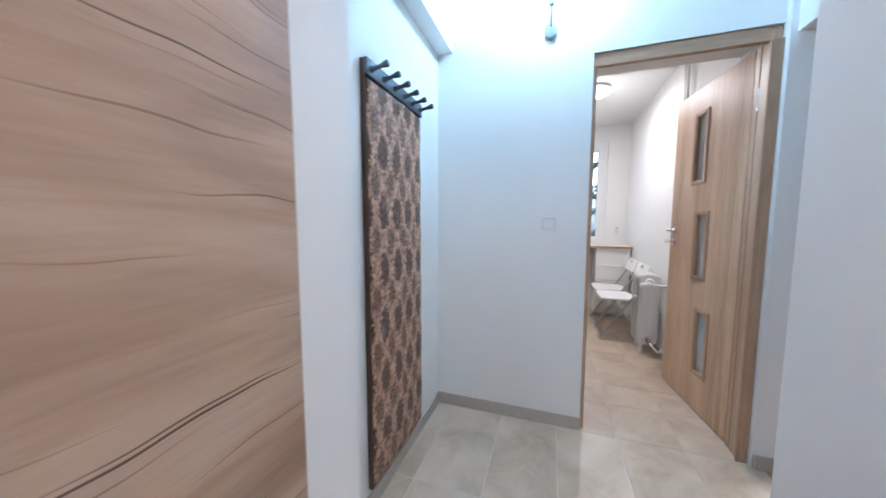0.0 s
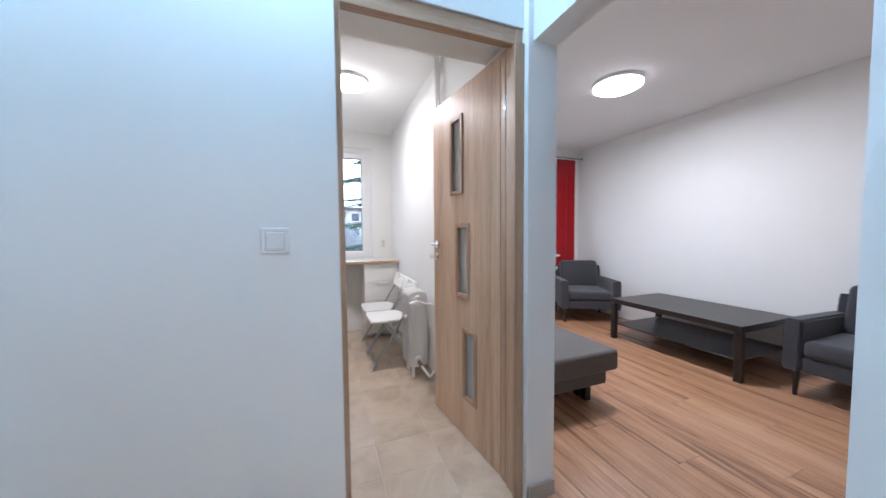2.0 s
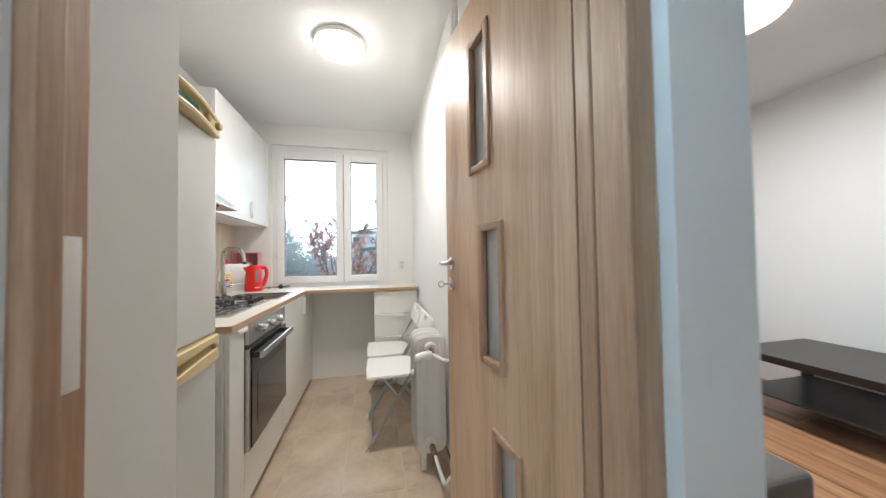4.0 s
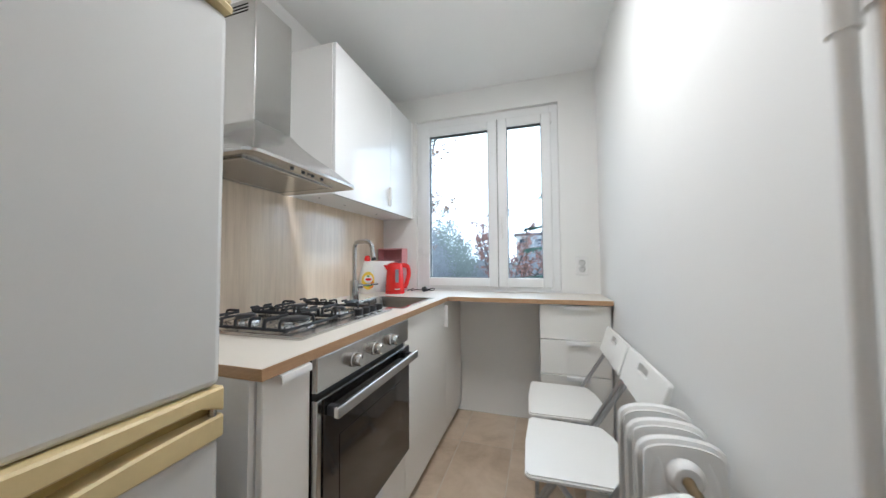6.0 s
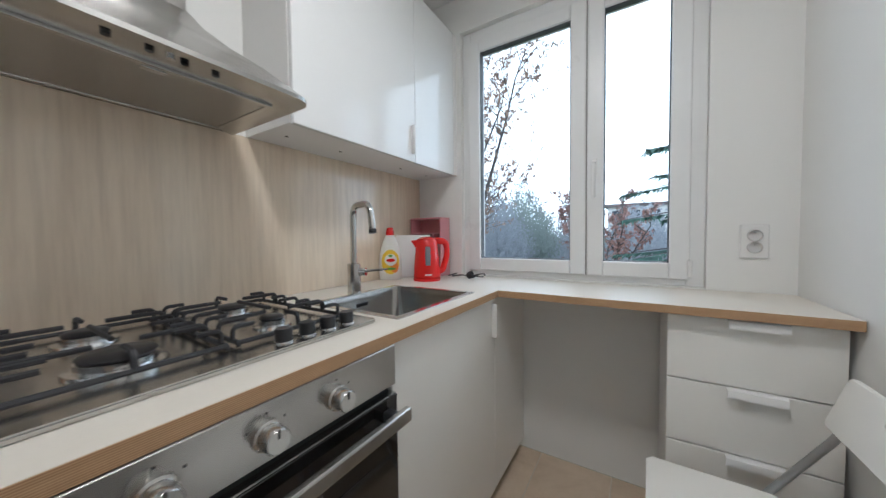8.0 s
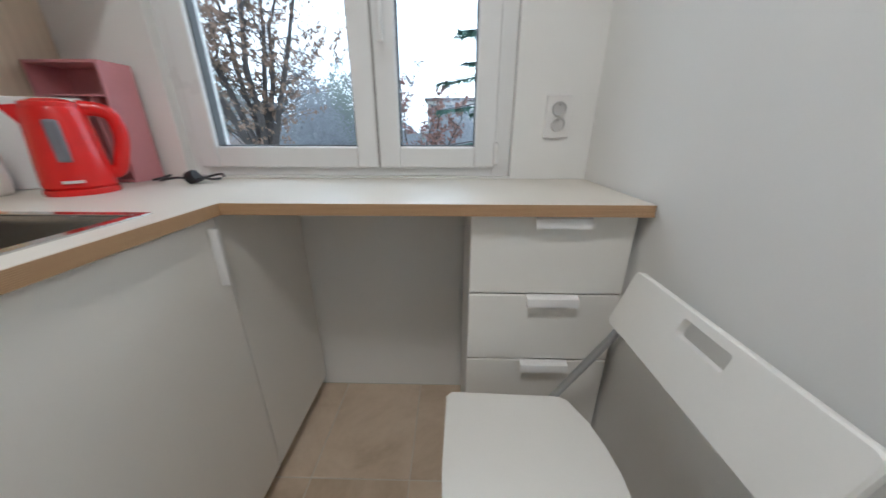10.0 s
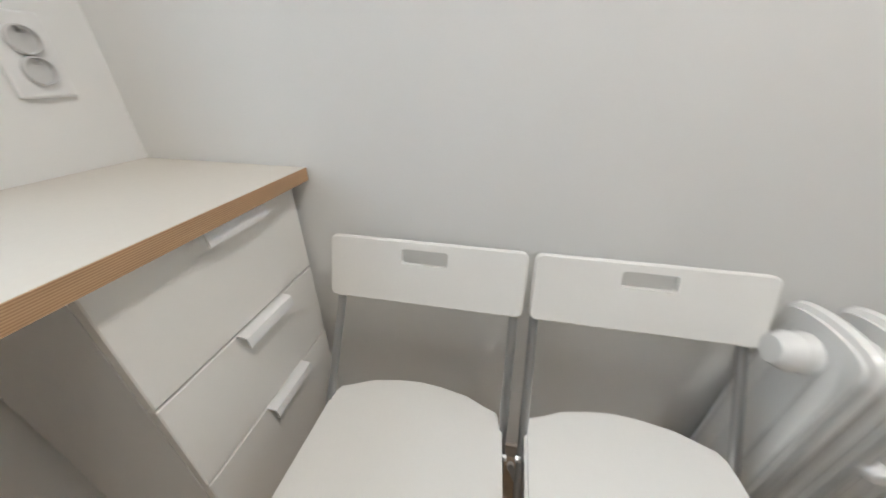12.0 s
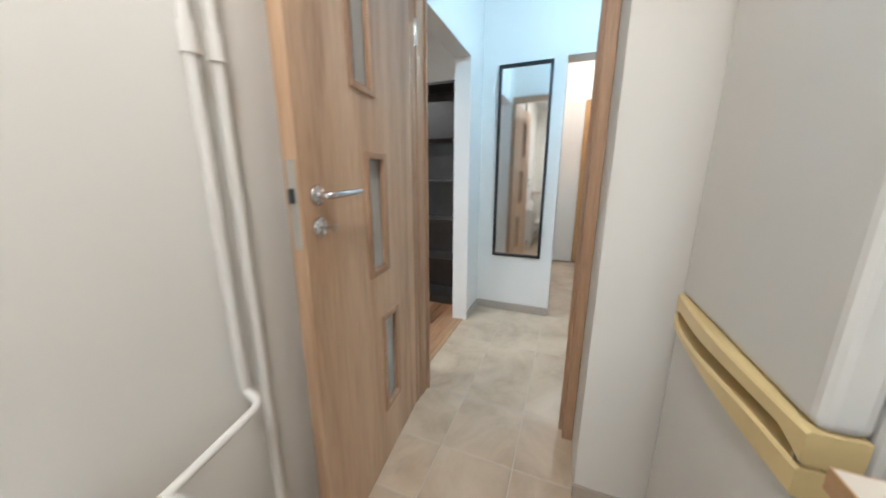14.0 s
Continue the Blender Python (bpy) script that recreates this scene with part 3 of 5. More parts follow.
# windows
def window(name, x0, x1, z0, z1, y, split, label):
    """Two sashes in a white frame, with gaskets, panes and a handle."""
    w = thing(name, ((x0 + x1) / 2, y, z0), label, "window")
    tagged(w, kind="structure")
    c = (x0 + x1) / 2
    h = z1 - z0
    a, b, s = x0 - c, x1 - c, split - c
    part("window_frame", rim(bmesh.new(), (a, 0), (b, h), "y", (0.050, 0.060, 0.045, 0.075), 0.0, 0.07, 0.004), PVC, w)
    for p, q in ((a + 0.040, s - 0.003), (s + 0.003, b - 0.050)):
        sash = part("sash", rim(bmesh.new(), (p, 0.028), (q, h - 0.061), "y", 0.068, -0.018, 0.055, 0.006), PVC, w)
        part("gasket", rim(bmesh.new(), (p + 0.066, 0.094), (q - 0.066, h - 0.127), "y", 0.006, -0.004, 0.03), GASKET, sash, "black rubber seal")
        pane = part("pane", B((p + 0.068, 0.012, 0.096), (q - 0.068, 0.018, h - 0.129)), PANE, sash, "clear glass")
        pane.visible_shadow = False
    # grey strip set between the sashes as the shade of their gap
    part("meeting_shade", B((s - 0.0028, -0.014, 0.03), (s + 0.0028, 0.05, h - 0.063)), SASH_SHADE, w, "grey strip for the shade between the sashes")
    grip = bmesh.new()
    box(grip, (s + 0.022, -0.028, h * 0.36), (s + 0.046, -0.0185, h * 0.36 + 0.075), 0.004)
    tube(grip, rounded([(s + 0.034, -0.02, h * 0.36 + 0.05), (s + 0.034, -0.055, h * 0.36 + 0.05), (s + 0.034, -0.058, h * 0.36 - 0.105)], 0.012), 0.0090, 10)
    part("handle", grip, PLASTIC_W, w, "white window handle", True)
    for z in (0.04, h - 0.14):
        part("hinge_cap", B((b - 0.058, -0.028, z), (b - 0.042, -0.004, z + 0.07), 0.004), PLASTIC_W, w)
    return w


window("window_1", WX0, WX1, WZ0, WZ1, YW + 0.030, 1.318, "white two-sash window above the kitchen desk")
window("window_2", LX0, LX1, LZ0, LZ1, 5.63, 3.9, "white living room window beside the red curtain")
structure("window_sill_living", B((LX0 - 0.05, 5.42, LZ0 - 0.03), (LX1 + 0.05, 5.63, LZ0 - 0.002), 0.004), PVC, "white window sill over the radiator", "sill")
structure("trim_opening", B((XO0 + 0.028, 1.865, -0.012), (XO0 + 0.058, 2.735, 0.004), 0.002, 1), EDGE, "oak threshold strip between tiles and laminate", "threshold")


# kitchen: worktops and units
FX = 1.046                               # worktop front
SINK = (0.59, 0.980, 4.640, 5.085)
HOB = (0.425, 0.953, 4.003, 4.592)


def grip(parent, a, b, axis, out, drop=0.020):
    """A folded white edge pull: a plate on the front with a lip."""
    bm = bmesh.new()
    (x0, y0, z0), (x1, y1, z1) = a, b
    bend = [(0.0, z1), (0.62 * out, z1), (0.9 * out, z1 - 0.003), (out, z1 - 0.009), (out, z1 - drop), (out - 0.003, z1 - drop), (out - 0.003, z1 - 0.010), (0.85 * out, z1 - 0.006), (0.6 * out, z1 - 0.004), (0.0, z1 - 0.004)]
    if axis == "x":
        rows = [[bm.verts.new((x1 + o, y, z)) for o, z in bend] for y in (y0, y1)]
    else:
        rows = [[bm.verts.new((x, y0 - o, z)) for o, z in bend] for x in (x0, x1)]
    for k in range(len(bend)):
        j = (k + 1) % len(bend)
        bm.faces.new((rows[0][k], rows[0][j], rows[1][j], rows[1][k]))
    bm.faces.new(rows[0])
    bm.faces.new(rows[1][::-1])
    return part("handle", bm, PLASTIC_W, parent, "white edge pull", True)


top = thing("worktop", (0.7, 4.6, 0.859), "pale worktop with oak-coloured edge, cut out for hob and sink", "worktop")
bm = bmesh.new()
T1 = 0.027
TXS = sorted({XL + 0.016, HOB[0] + 0.02, HOB[1] - 0.02, SINK[0] + 0.01, SINK[1] - 0.01, FX - 0.002, XR - 0.004})
TYS = sorted({3.79, HOB[2] + 0.02, HOB[3] - 0.02, SINK[2] + 0.01, SINK[3] - 0.01, 5.187, YW - 0.002})


def on_top(i, j):
    """Whether the board covers this cell: not in the two cut-outs, nor in front of the desk."""
    if not (0 <= i < len(TXS) - 1 and 0 <= j < len(TYS) - 1):
        return False
    x, y = (TXS[i] + TXS[i + 1]) / 2, (TYS[j] + TYS[j + 1]) / 2
    hole = any(r[0] + d < x < r[1] - d and r[2] + d < y < r[3] - d for r, d in ((HOB, 0.02), (SINK, 0.01)))
    return not hole and (x < FX - 0.002 or y > 5.187)


grid = {(i, j, k): bm.verts.new((x - 0.7, y - 4.6, k * T1)) for i, x in enumerate(TXS) for j, y in enumerate(TYS) for k in (0, 1)}
for i in range(len(TXS) - 1):
    for j in range(len(TYS) - 1):
        if on_top(i, j):
            for k in (0, 1):
                bm.faces.new([grid[p, q, k] for p, q in ((i, j), (i + 1, j), (i + 1, j + 1), (i, j + 1))])
            for (di, dj), (p, q) in (((-1, 0), ((i, j), (i, j + 1))), ((1, 0), ((i + 1, j), (i + 1, j + 1))), ((0, -1), ((i, j), (i + 1, j))), ((0, 1), ((i, j + 1), (i + 1, j + 1)))):
                if not on_top(i + di, j + dj):
                    bm.faces.new((grid[*p, 0], grid[*q, 0], grid[*q, 1], grid[*p, 1]))
bmesh.ops.delete(bm, geom=[v for v in bm.verts if not v.link_faces], context="VERTS")
part("top_board", bm, WORKTOP, top)
part("front_edge", B((FX - 0.7 - 0.002, 3.788 - 4.6, 0.0005), (FX - 0.7, 5.187 - 4.6, 0.0265)), EDGE, top, "oak-coloured edge band")
part("desk_edge", B((FX - 0.7, 5.185 - 4.6, 0.0005), (XR - 0.004 - 0.7, 5.187 - 4.6, 0.0265)), EDGE_X, top, "oak-coloured edge band")
part("end_edge", B((XL + 0.016 - 0.7, 3.788 - 4.6, 0.0005), (FX - 0.0025 - 0.7, 3.79 - 4.6, 0.0265)), EDGE_X, top, "oak-coloured edge band")

CF = 1.030                               # cabinet front face


def base_unit(name, y0, y1, label, z1=0.858):
    u = thing(name, ((XL + CF) / 2, (y0 + y1) / 2, 0), label, "cabinet", "base cabinets under the worktop")
    hx, hy = (CF - 0.02 - XL - 0.02) / 2, (y1 - y0) / 2
    c = bmesh.new()
    for s in (-1, 1):
        box(c, (-hx, s * hy, 0.045), (hx, s * (hy - 0.016), z1))
    box(c, (-hx, -hy + 0.016, 0.045), (hx, hy - 0.016, 0.061))
    box(c, (-hx, -hy + 0.016, 0.061), (-hx + 0.008, hy - 0.016, z1))
    part("body", c, CARCASS, u)
    part("plinth", B((hx - 0.045, -hy + 0.001, 0), (hx - 0.03, hy - 0.001, 0.05)), PLINTH, u, "dark recessed plinth")
    return u, hx, hy


u, hx, hy = base_unit("base_cabinet", 3.805, 3.955, "narrow white base cabinet beside the oven")
part("door", B((hx + 0.001, -hy + 0.001, 0.048), (hx + 0.019, hy - 0.0015, 0.854), 0.002, 1), CABINET, u)
grip(u, (hx + 0.016, -hy + 0.035, 0.838), (hx + 0.019, hy - 0.02, 0.857), "x", 0.022)
part("end_panel", B((-hx, -hy - 0.016, 0.0), (hx, -hy - 0.001, 0.858)), CARCASS, u, "grey-white end panel by the fridge")
u, hx, hy = base_unit("oven_cabinet", 3.957, 4.552, "white oven housing with a drawer below", 0.26)
part("drawer_front", B((hx + 0.001, -hy + 0.0015, 0.048), (hx + 0.019, hy - 0.0015, 0.280), 0.002, 1), CABINET, u)
grip(u, (hx + 0.016, -0.06, 0.262), (hx + 0.019, 0.06, 0.283), "x", 0.022)
u, hx, hy = base_unit("sink_cabinet", 4.554, 5.186, "white sink cabinet with one tall door", 0.66)
part("door", B((hx + 0.001, -hy + 0.0015, 0.048), (hx + 0.019, hy - 0.0015, 0.854), 0.002, 1), CABINET, u)
g = bmesh.new()
box(g, (hx + 0.0195, hy - 0.030, 0.70), (hx + 0.0225, hy - 0.004, 0.835), 0.002)
box(g, (hx + 0.0195, hy - 0.034, 0.70), (hx + 0.042, hy - 0.028, 0.835), 0.002)
part("handle", g, PLASTIC_W, u, "upright white edge pull", True)
u, hx, hy = base_unit("corner_cabinet", 5.188, 5.572, "plain white corner panel beside the desk recess")
part("front_panel", B((hx + 0.001, -hy + 0.001, 0.048), (hx + 0.018, hy, 0.854), 0.002, 1), CABINET, u)

# oven
oven = thing("oven", (CF - 0.25, 4.2545, 0.284), "stainless steel built-in oven with black glass door and three knobs", "oven")
ow = 0.2955
part("body", B((-0.25, -ow + 0.004, 0.002), (0.246, ow - 0.004, 0.572)), BLACK, oven)
part("control_panel", B((0.247, -ow, 0.480), (0.266, ow, 0.573), 0.002, 1), STEEL, oven, "brushed steel control panel")
part("door", B((0.247, -ow, 0.004), (0.268, ow, 0.462), 0.003), STEEL, oven, "steel oven door frame")
part("door_glass", B((0.2685, -ow + 0.020, 0.012), (0.2725, ow - 0.004, 0.461), 0.001, 1), OVEN_GLASS, oven, "black glass")
part("viewing_window", B((0.2727, -ow + 0.09, 0.085), (0.2740, ow - 0.09, 0.335), 0.0005, 1), TINTED, oven, "tinted window")
h, arms = bmesh.new(), []
box(h, (0.300, -ow + 0.022, 0.412), (0.318, ow - 0.006, 0.442), 0.004)
for s in (-1, 1):
    arms.append(B((0.2727, s * (ow - 0.041) - 0.011, 0.414), (0.3015, s * (ow - 0.041) + 0.011, 0.440), 0.003))
bar = part("handle", h, STEEL, oven, "flat steel bar handle")
for arm in arms:
    part("bracket", arm, BLACK, bar, "black handle bracket")
for dy in (-0.129, 0.0, 0.129):
    m = Matrix.Translation((0.266, dy, 0.523)) @ Matrix.Rotation(radians(90), 4, "Y")
    k = part("knob", lathe(bmesh.new(), [(0.023, 0.0), (0.023, 0.006), (0.0195, 0.008), (0.019, 0.03), (0.017, 0.033)], m=m), STEEL_Z, oven, "turned steel knob", True)
    part("pointer", B((0.2985, dy - 0.0015, 0.528), (0.2998, dy + 0.0015, 0.541)), BLACK, k)
    for a in (-60, 0, 60):
        part("mark", B((0.2661, dy + 0.033 * math.sin(radians(a)) - 0.0015, 0.523 + 0.033 * math.cos(radians(a)) - 0.0015),
                       (0.2666, dy + 0.033 * math.sin(radians(a)) + 0.0015, 0.523 + 0.033 * math.cos(radians(a)) + 0.0015)), BLACK, oven)

# hob
hob = thing("gas_hob", ((HOB[0] + HOB[1]) / 2, (HOB[2] + HOB[3]) / 2, 0.886), "stainless steel gas hob with black cast pan supports", "hob")
hx, hy = (HOB[1] - HOB[0]) / 2, (HOB[3] - HOB[2]) / 2
part("plate", prism(bmesh.new(), [(-hx, -hy + 0.01), (-hx + 0.01, -hy), (hx - 0.01, -hy), (hx, -hy + 0.01), (hx, hy - 0.01), (hx - 0.01, hy), (-hx + 0.01, hy), (-hx, hy - 0.01)], "z", 0, 0.010, 0.003), STEEL, hob)
for bx, by, br in ((-0.12, -0.145, 0.036), (0.105, -0.145, 0.050), (-0.12, 0.125, 0.036), (0.095, 0.115, 0.028)):
    bn = part("burner", lathe(bmesh.new(), [(br + 0.014, 0.0095), (br + 0.012, 0.016), (br, 0.018), (br, 0.028), (br - 0.004, 0.030)], (bx, by, 0), 28), CHROME, hob, "aluminium burner ring", True)
    part("cap", lathe(bmesh.new(), [(br - 0.003, 0.0295), (br - 0.001, 0.033), (br - 0.006, 0.037), (0.01, 0.038)], (bx, by, 0), 28), BLACK, bn, "black burner cap", True)
for gy in (-0.145, 0.125):
    gr = bmesh.new()
    y0, y1, x0, x1, zt = gy - 0.125, gy + 0.125, -0.215, 0.185, 0.046
    for y in (y0, y1):
        tube(gr, rounded([(x0, y, 0.012), (x0, y, 0.020), (x1, y, 0.020), (x1, y, 0.012)], 0.01), 0.0048, 6)
    for x in (x0, x1):
        tube(gr, [(x, y0, 0.020), (x, y1, 0.020)], 0.0048, 6)
    # a row of bent prongs along both sides, and a raised cross over the burners
    for side, y in ((1, y0), (-1, y1)):
        for k in range(7):
            x = x0 + 0.022 + k * (x1 - x0 - 0.044) / 6
            tube(gr, rounded([(x, y, 0.020), (x, y, zt), (x, y + side * (0.052 if k % 2 else 0.040), zt)], 0.012), 0.0046, 6)
    for bx in (-0.12, 0.10):
        tube(gr, rounded([(bx, y0, 0.020), (bx, y0 + 0.004, zt + 0.003), (bx, gy - 0.028, zt + 0.003)], 0.012), 0.0048, 6)
        tube(gr, rounded([(bx, y1, 0.020), (bx, y1 - 0.004, zt + 0.003), (bx, gy + 0.028, zt + 0.003)], 0.012), 0.0048, 6)
    tube(gr, rounded([(x0, gy, 0.020), (x0 + 0.004, gy, zt + 0.003), (-0.155, gy, zt + 0.003)], 0.012), 0.0048, 6)
    tube(gr, rounded([(x1, gy, 0.020), (x1 - 0.004, gy, zt + 0.003), (0.135, gy, zt + 0.003)], 0.012), 0.0048, 6)
    tube(gr, [(-0.085, gy, zt + 0.003), (0.065, gy, zt + 0.003)], 0.0048, 6)
    part("pan_support", gr, IRON, hob, "black cast pan support", True)
for k, ky in enumerate((0.065, 0.118, 0.171, 0.224)):
    kn = part("knob", lathe(bmesh.new(), [(0.0165, 0.0135), (0.0165, 0.016), (0.0172, 0.036), (0.0155, 0.0385)], (0.226, ky, 0)), BLACK, hob, "black control knob", True)
    part("collar", lathe(bmesh.new(), [(0.019, 0.0095), (0.0185, 0.0135), (0.015, 0.0145)], (0.226, ky, 0)), CHROME, kn, "chrome collar", True)

# sink and tap
sink = thing("sink", ((SINK[0] + SINK[1]) / 2, (SINK[2] + SINK[3]) / 2, 0.886), "stainless steel inset sink bowl", "sink")
hx, hy = (SINK[1] - SINK[0]) / 2, (SINK[3] - SINK[2]) / 2
bm = bmesh.new()
rim(bm, (-hx - 0.006, -hy - 0.006), (hx + 0.006, hy + 0.006), "z", 0.022, -0.0005, 0.003, 0.001)
part("rim", bm, STEEL_Z, sink, "polished steel rim")
bm = bmesh.new()
ix, iy, dz = hx - 0.014, hy - 0.014, -0.165
rings = []
for inset, z, r in ((0, 0.0, 0.03), (0.004, -0.02, 0.035), (0.012, dz + 0.03, 0.05), (0.03, dz + 0.006, 0.06), (0.06, dz, 0.05)):
    a, b = ix - inset, iy - inset
    ring = []
    for cx, cy, s in ((a - r, b - r, 0), (-a + r, b - r, 90), (-a + r, -b + r, 180), (a - r, -b + r, 270)):
        ring += [bm.verts.new((cx + r * math.cos(radians(s + q)), cy + r * math.sin(radians(s + q)), z)) for q in (0, 22, 45, 68, 90)]
    rings.append(ring)
for lo, hi in zip(rings, rings[1:]):
    for k in range(20):
        bm.faces.new((lo[k], lo[(k + 1) % 20], hi[(k + 1) % 20], hi[k]))
bm.faces.new(rings[-1])
bowl = part("bowl", bm, STEEL_DARK, sink, "deep brushed bowl", True)
part("drain", lathe(bmesh.new(), [(0.042, dz + 0.0005), (0.040, dz + 0.004), (0.02, dz + 0.002), (0.004, dz + 0.005)], (0, 0, 0)), CHROME, bowl, "", True)
part("overflow", B((-hx + 0.016, -0.03, -0.05), (-hx + 0.021, 0.03, -0.035), 0.003), BLACK, bowl, "overflow slot")
tap = thing("kitchen_tap", (0.562, 4.868, 0.885), "brushed steel kitchen tap with a square-bent tall spout", "tap")
part("body", lathe(bmesh.new(), [(0.029, 0), (0.029, 0.004), (0.026, 0.006), (0.026, 0.115), (0.022, 0.118)], steps=28), STEEL_Z, tap, "", True)
part("spout", tube(bmesh.new(), rounded([(0, 0, 0.11), (0, 0, 0.345), (0.138, -0.046, 0.345), (0.158, -0.053, 0.245)], 0.05, 8), 0.0125, 14), STEEL_Z, tap, "", True)
lev = part("lever_hub", tube(bmesh.new(), [(0.0, -0.0, 0.085), (0.045, 0.022, 0.085)], 0.0165, 16), CHROME, tap, "", True)
part("lever", tube(bmesh.new(), [(0.04, 0.02, 0.088), (0.125, 0.058, 0.096)], [0.006, 0.0045], 10), CHROME, lev, "thin pin lever", True)
part("aerator", tube(bmesh.new(), [(0.1575, -0.0529, 0.250), (0.160, -0.0534, 0.236)], 0.0135, 14), BLACK, tap, "", True)

# splashback and wall units
solid("splashback", B((XL + 0.001, 3.62, 0.886), (XL + 0.014, YW - 0.003, 1.456), 0.001, 1), SPLASH, "glossy light oak decor splashback panel with upright grain", "splashback", at=(XL, 4.6, 0.886))
UF, UZ0, UZ1 = 0.64, 1.457, 2.238


def wall_unit(y0, y1, split, label):
    u = thing("wall_cabinet", (XL, (y0 + y1) / 2, UZ0), label, "cabinet", "white wall cabinets")
    hy, d, h = (y1 - y0) / 2, UF - XL - 0.02, UZ1 - UZ0
    part("body", B((0.002, -hy, 0), (d, hy, h), 0.001, 1), CARCASS, u)
    cuts = [-hy] + [s - (y0 + y1) / 2 for s in split] + [hy]
    for a, b in zip(cuts, cuts[1:]):
        door = part("door", B((d + 0.001, a + 0.0012, -0.004), (d + 0.020, b - 0.0012, h - 0.001), 0.002, 1), GLOSS, u, "gloss white door")
        if len(cuts) > 2 and b == cuts[-1]:
            continue
        yh = b - 0.012
        hb = bmesh.new()
        box(hb, (d + 0.0205, yh - 0.016, 0.03), (d + 0.0235, yh + 0.010, 0.16), 0.0015)
        box(hb, (d + 0.0205, yh - 0.020, 0.03), (d + 0.042, yh - 0.014, 0.16), 0.0025)
        part("handle", hb, PLASTIC_W, door, "upright white edge pull", True)
    for a in cuts[:-1]:
        for k in (0.07, 0.30):
            # dark disc laid on as the shade inside an open cam hole
            part("cam_hole", lathe(bmesh.new(), [(0.006, -0.0008), (0.006, 0.0005)], (d * 0.5, a + k, 0), 12), SHADE, u, "small dark disc for a cam hole")
    return u


wall_unit(4.575, 5.545, [5.185], "gloss white wall cabinet beside the window")
wall_unit(3.34, 3.925, [], "gloss white wall cabinet above the fridge")
solid("filler_strip", B((XL, 5.546, UZ0), (UF, YW, UZ1 - 0.002)), CARCASS, "white filler strip between cabinet and wall", "filler strip", at=(XL, 5.56, UZ0))

# hood
hood = thing("cooker_hood", (XL, 4.247, 1.450), "brushed steel chimney cooker hood on the wall", "cooker hood")
hw, hd = 0.284, 0.44
bm = bmesh.new()


def hood_ring(z, x1, w, r):
    """One level of the canopy: straight at the wall, rounded at the two front corners."""
    pts = [(0.001, -w)] + [(x1 - r + r * math.sin(a), -w + r - r * math.cos(a)) for a in (k * math.pi / 8 for k in range(5))]
    pts += [(x1 - r + r * math.cos(a), w - r + r * math.sin(a)) for a in (k * math.pi / 8 for k in range(5))] + [(0.001, w)]
    return [bm.verts.new((x, y, z)) for x, y in pts]


rings = [hood_ring(*lv) for lv in ((0.008, hd - 0.062, hw - 0.040, 0.010), (0.0, hd - 0.012, hw - 0.008, 0.040), (0.002, hd, hw, 0.045), (0.012, hd, hw, 0.045),
                                   (0.032, hd - 0.022, hw - 0.022, 0.038), (0.075, 0.372, 0.212, 0.026), (0.120, 0.312, 0.158, 0.018), (0.165, 0.264, 0.116, 0.012), (0.203, 0.234, 0.095, 0.006))]
for lo, hi in zip(rings, rings[1:]):
    for k in range(len(lo)):
        bm.faces.new((lo[k], lo[(k + 1) % len(lo)], hi[(k + 1) % len(lo)], hi[k]))
bm.faces.new(rings[0][::-1])
bm.faces.new(rings[-1])
part("canopy", bm, STEEL, hood, "flared steel canopy with rounded front corners", True)
part("chimney", B((0.001, -0.091, 0.203), (0.228, 0.091, 0.690), 0.004), STEEL_Z, hood, "tall steel chimney")
for k in range(3):
    part("vent_slot", B((0.05, -0.0918, 0.640 + k * 0.013), (0.19, -0.0905, 0.645 + k * 0.013)), SHADE, hood)
filt = part("filter_tray", rim(bmesh.new(), (0.03, -hw + 0.060), (hd - 0.105, hw - 0.050), "z", 0.012, 0.002, 0.008, 0.001), STEEL_Z, hood, "filter frame")
part("filter_latch", B((hd - 0.135, -0.02, 0.000), (hd - 0.118, 0.02, 0.004), 0.001, 1), CHROME, filt, "small latch")
mesh = bmesh.new()
for k in range(84):
    y = -hw + 0.075 + k * (2 * hw - 0.14) / 83
    box(mesh, (0.042, y - 0.0019, 0.004), (hd - 0.117, y + 0.0022, 0.007))
tagged(part("filter_mesh", mesh, STEEL, filt, "fine grease filter"), kind="stuff")
# the controls sit on the sloping strip under the front edge
for k, dy in enumerate((-0.085, -0.030, 0.0, 0.022, 0.075)):
    part("button", lathe(bmesh.new(), [(0.0065, -0.004), (0.0065, 0.004), (0.005, 0.006)], (hd - 0.036, dy, 0.0), 12), BLACK if k != 2 else CHROME, hood, "small push button", True)

# fridge
fr = thing("fridge", (0.70, 3.478, 0), "white fridge-freezer with yellowed handle strips", "fridge")
fw, fd = 0.243, 0.32
part("body", B((-fd, -fw, 0.03), (fd - 0.055, fw, 1.69), 0.008), FRIDGE, fr)
part("freezer_door", B((fd - 0.052, -fw, 0.06), (fd, fw, 0.780), 0.014, 3), FRIDGE, fr, "white lower door")
part("fridge_door", B((fd - 0.052, -fw, 0.877), (fd, fw, 1.612), 0.014, 3), FRIDGE, fr, "white upper door")


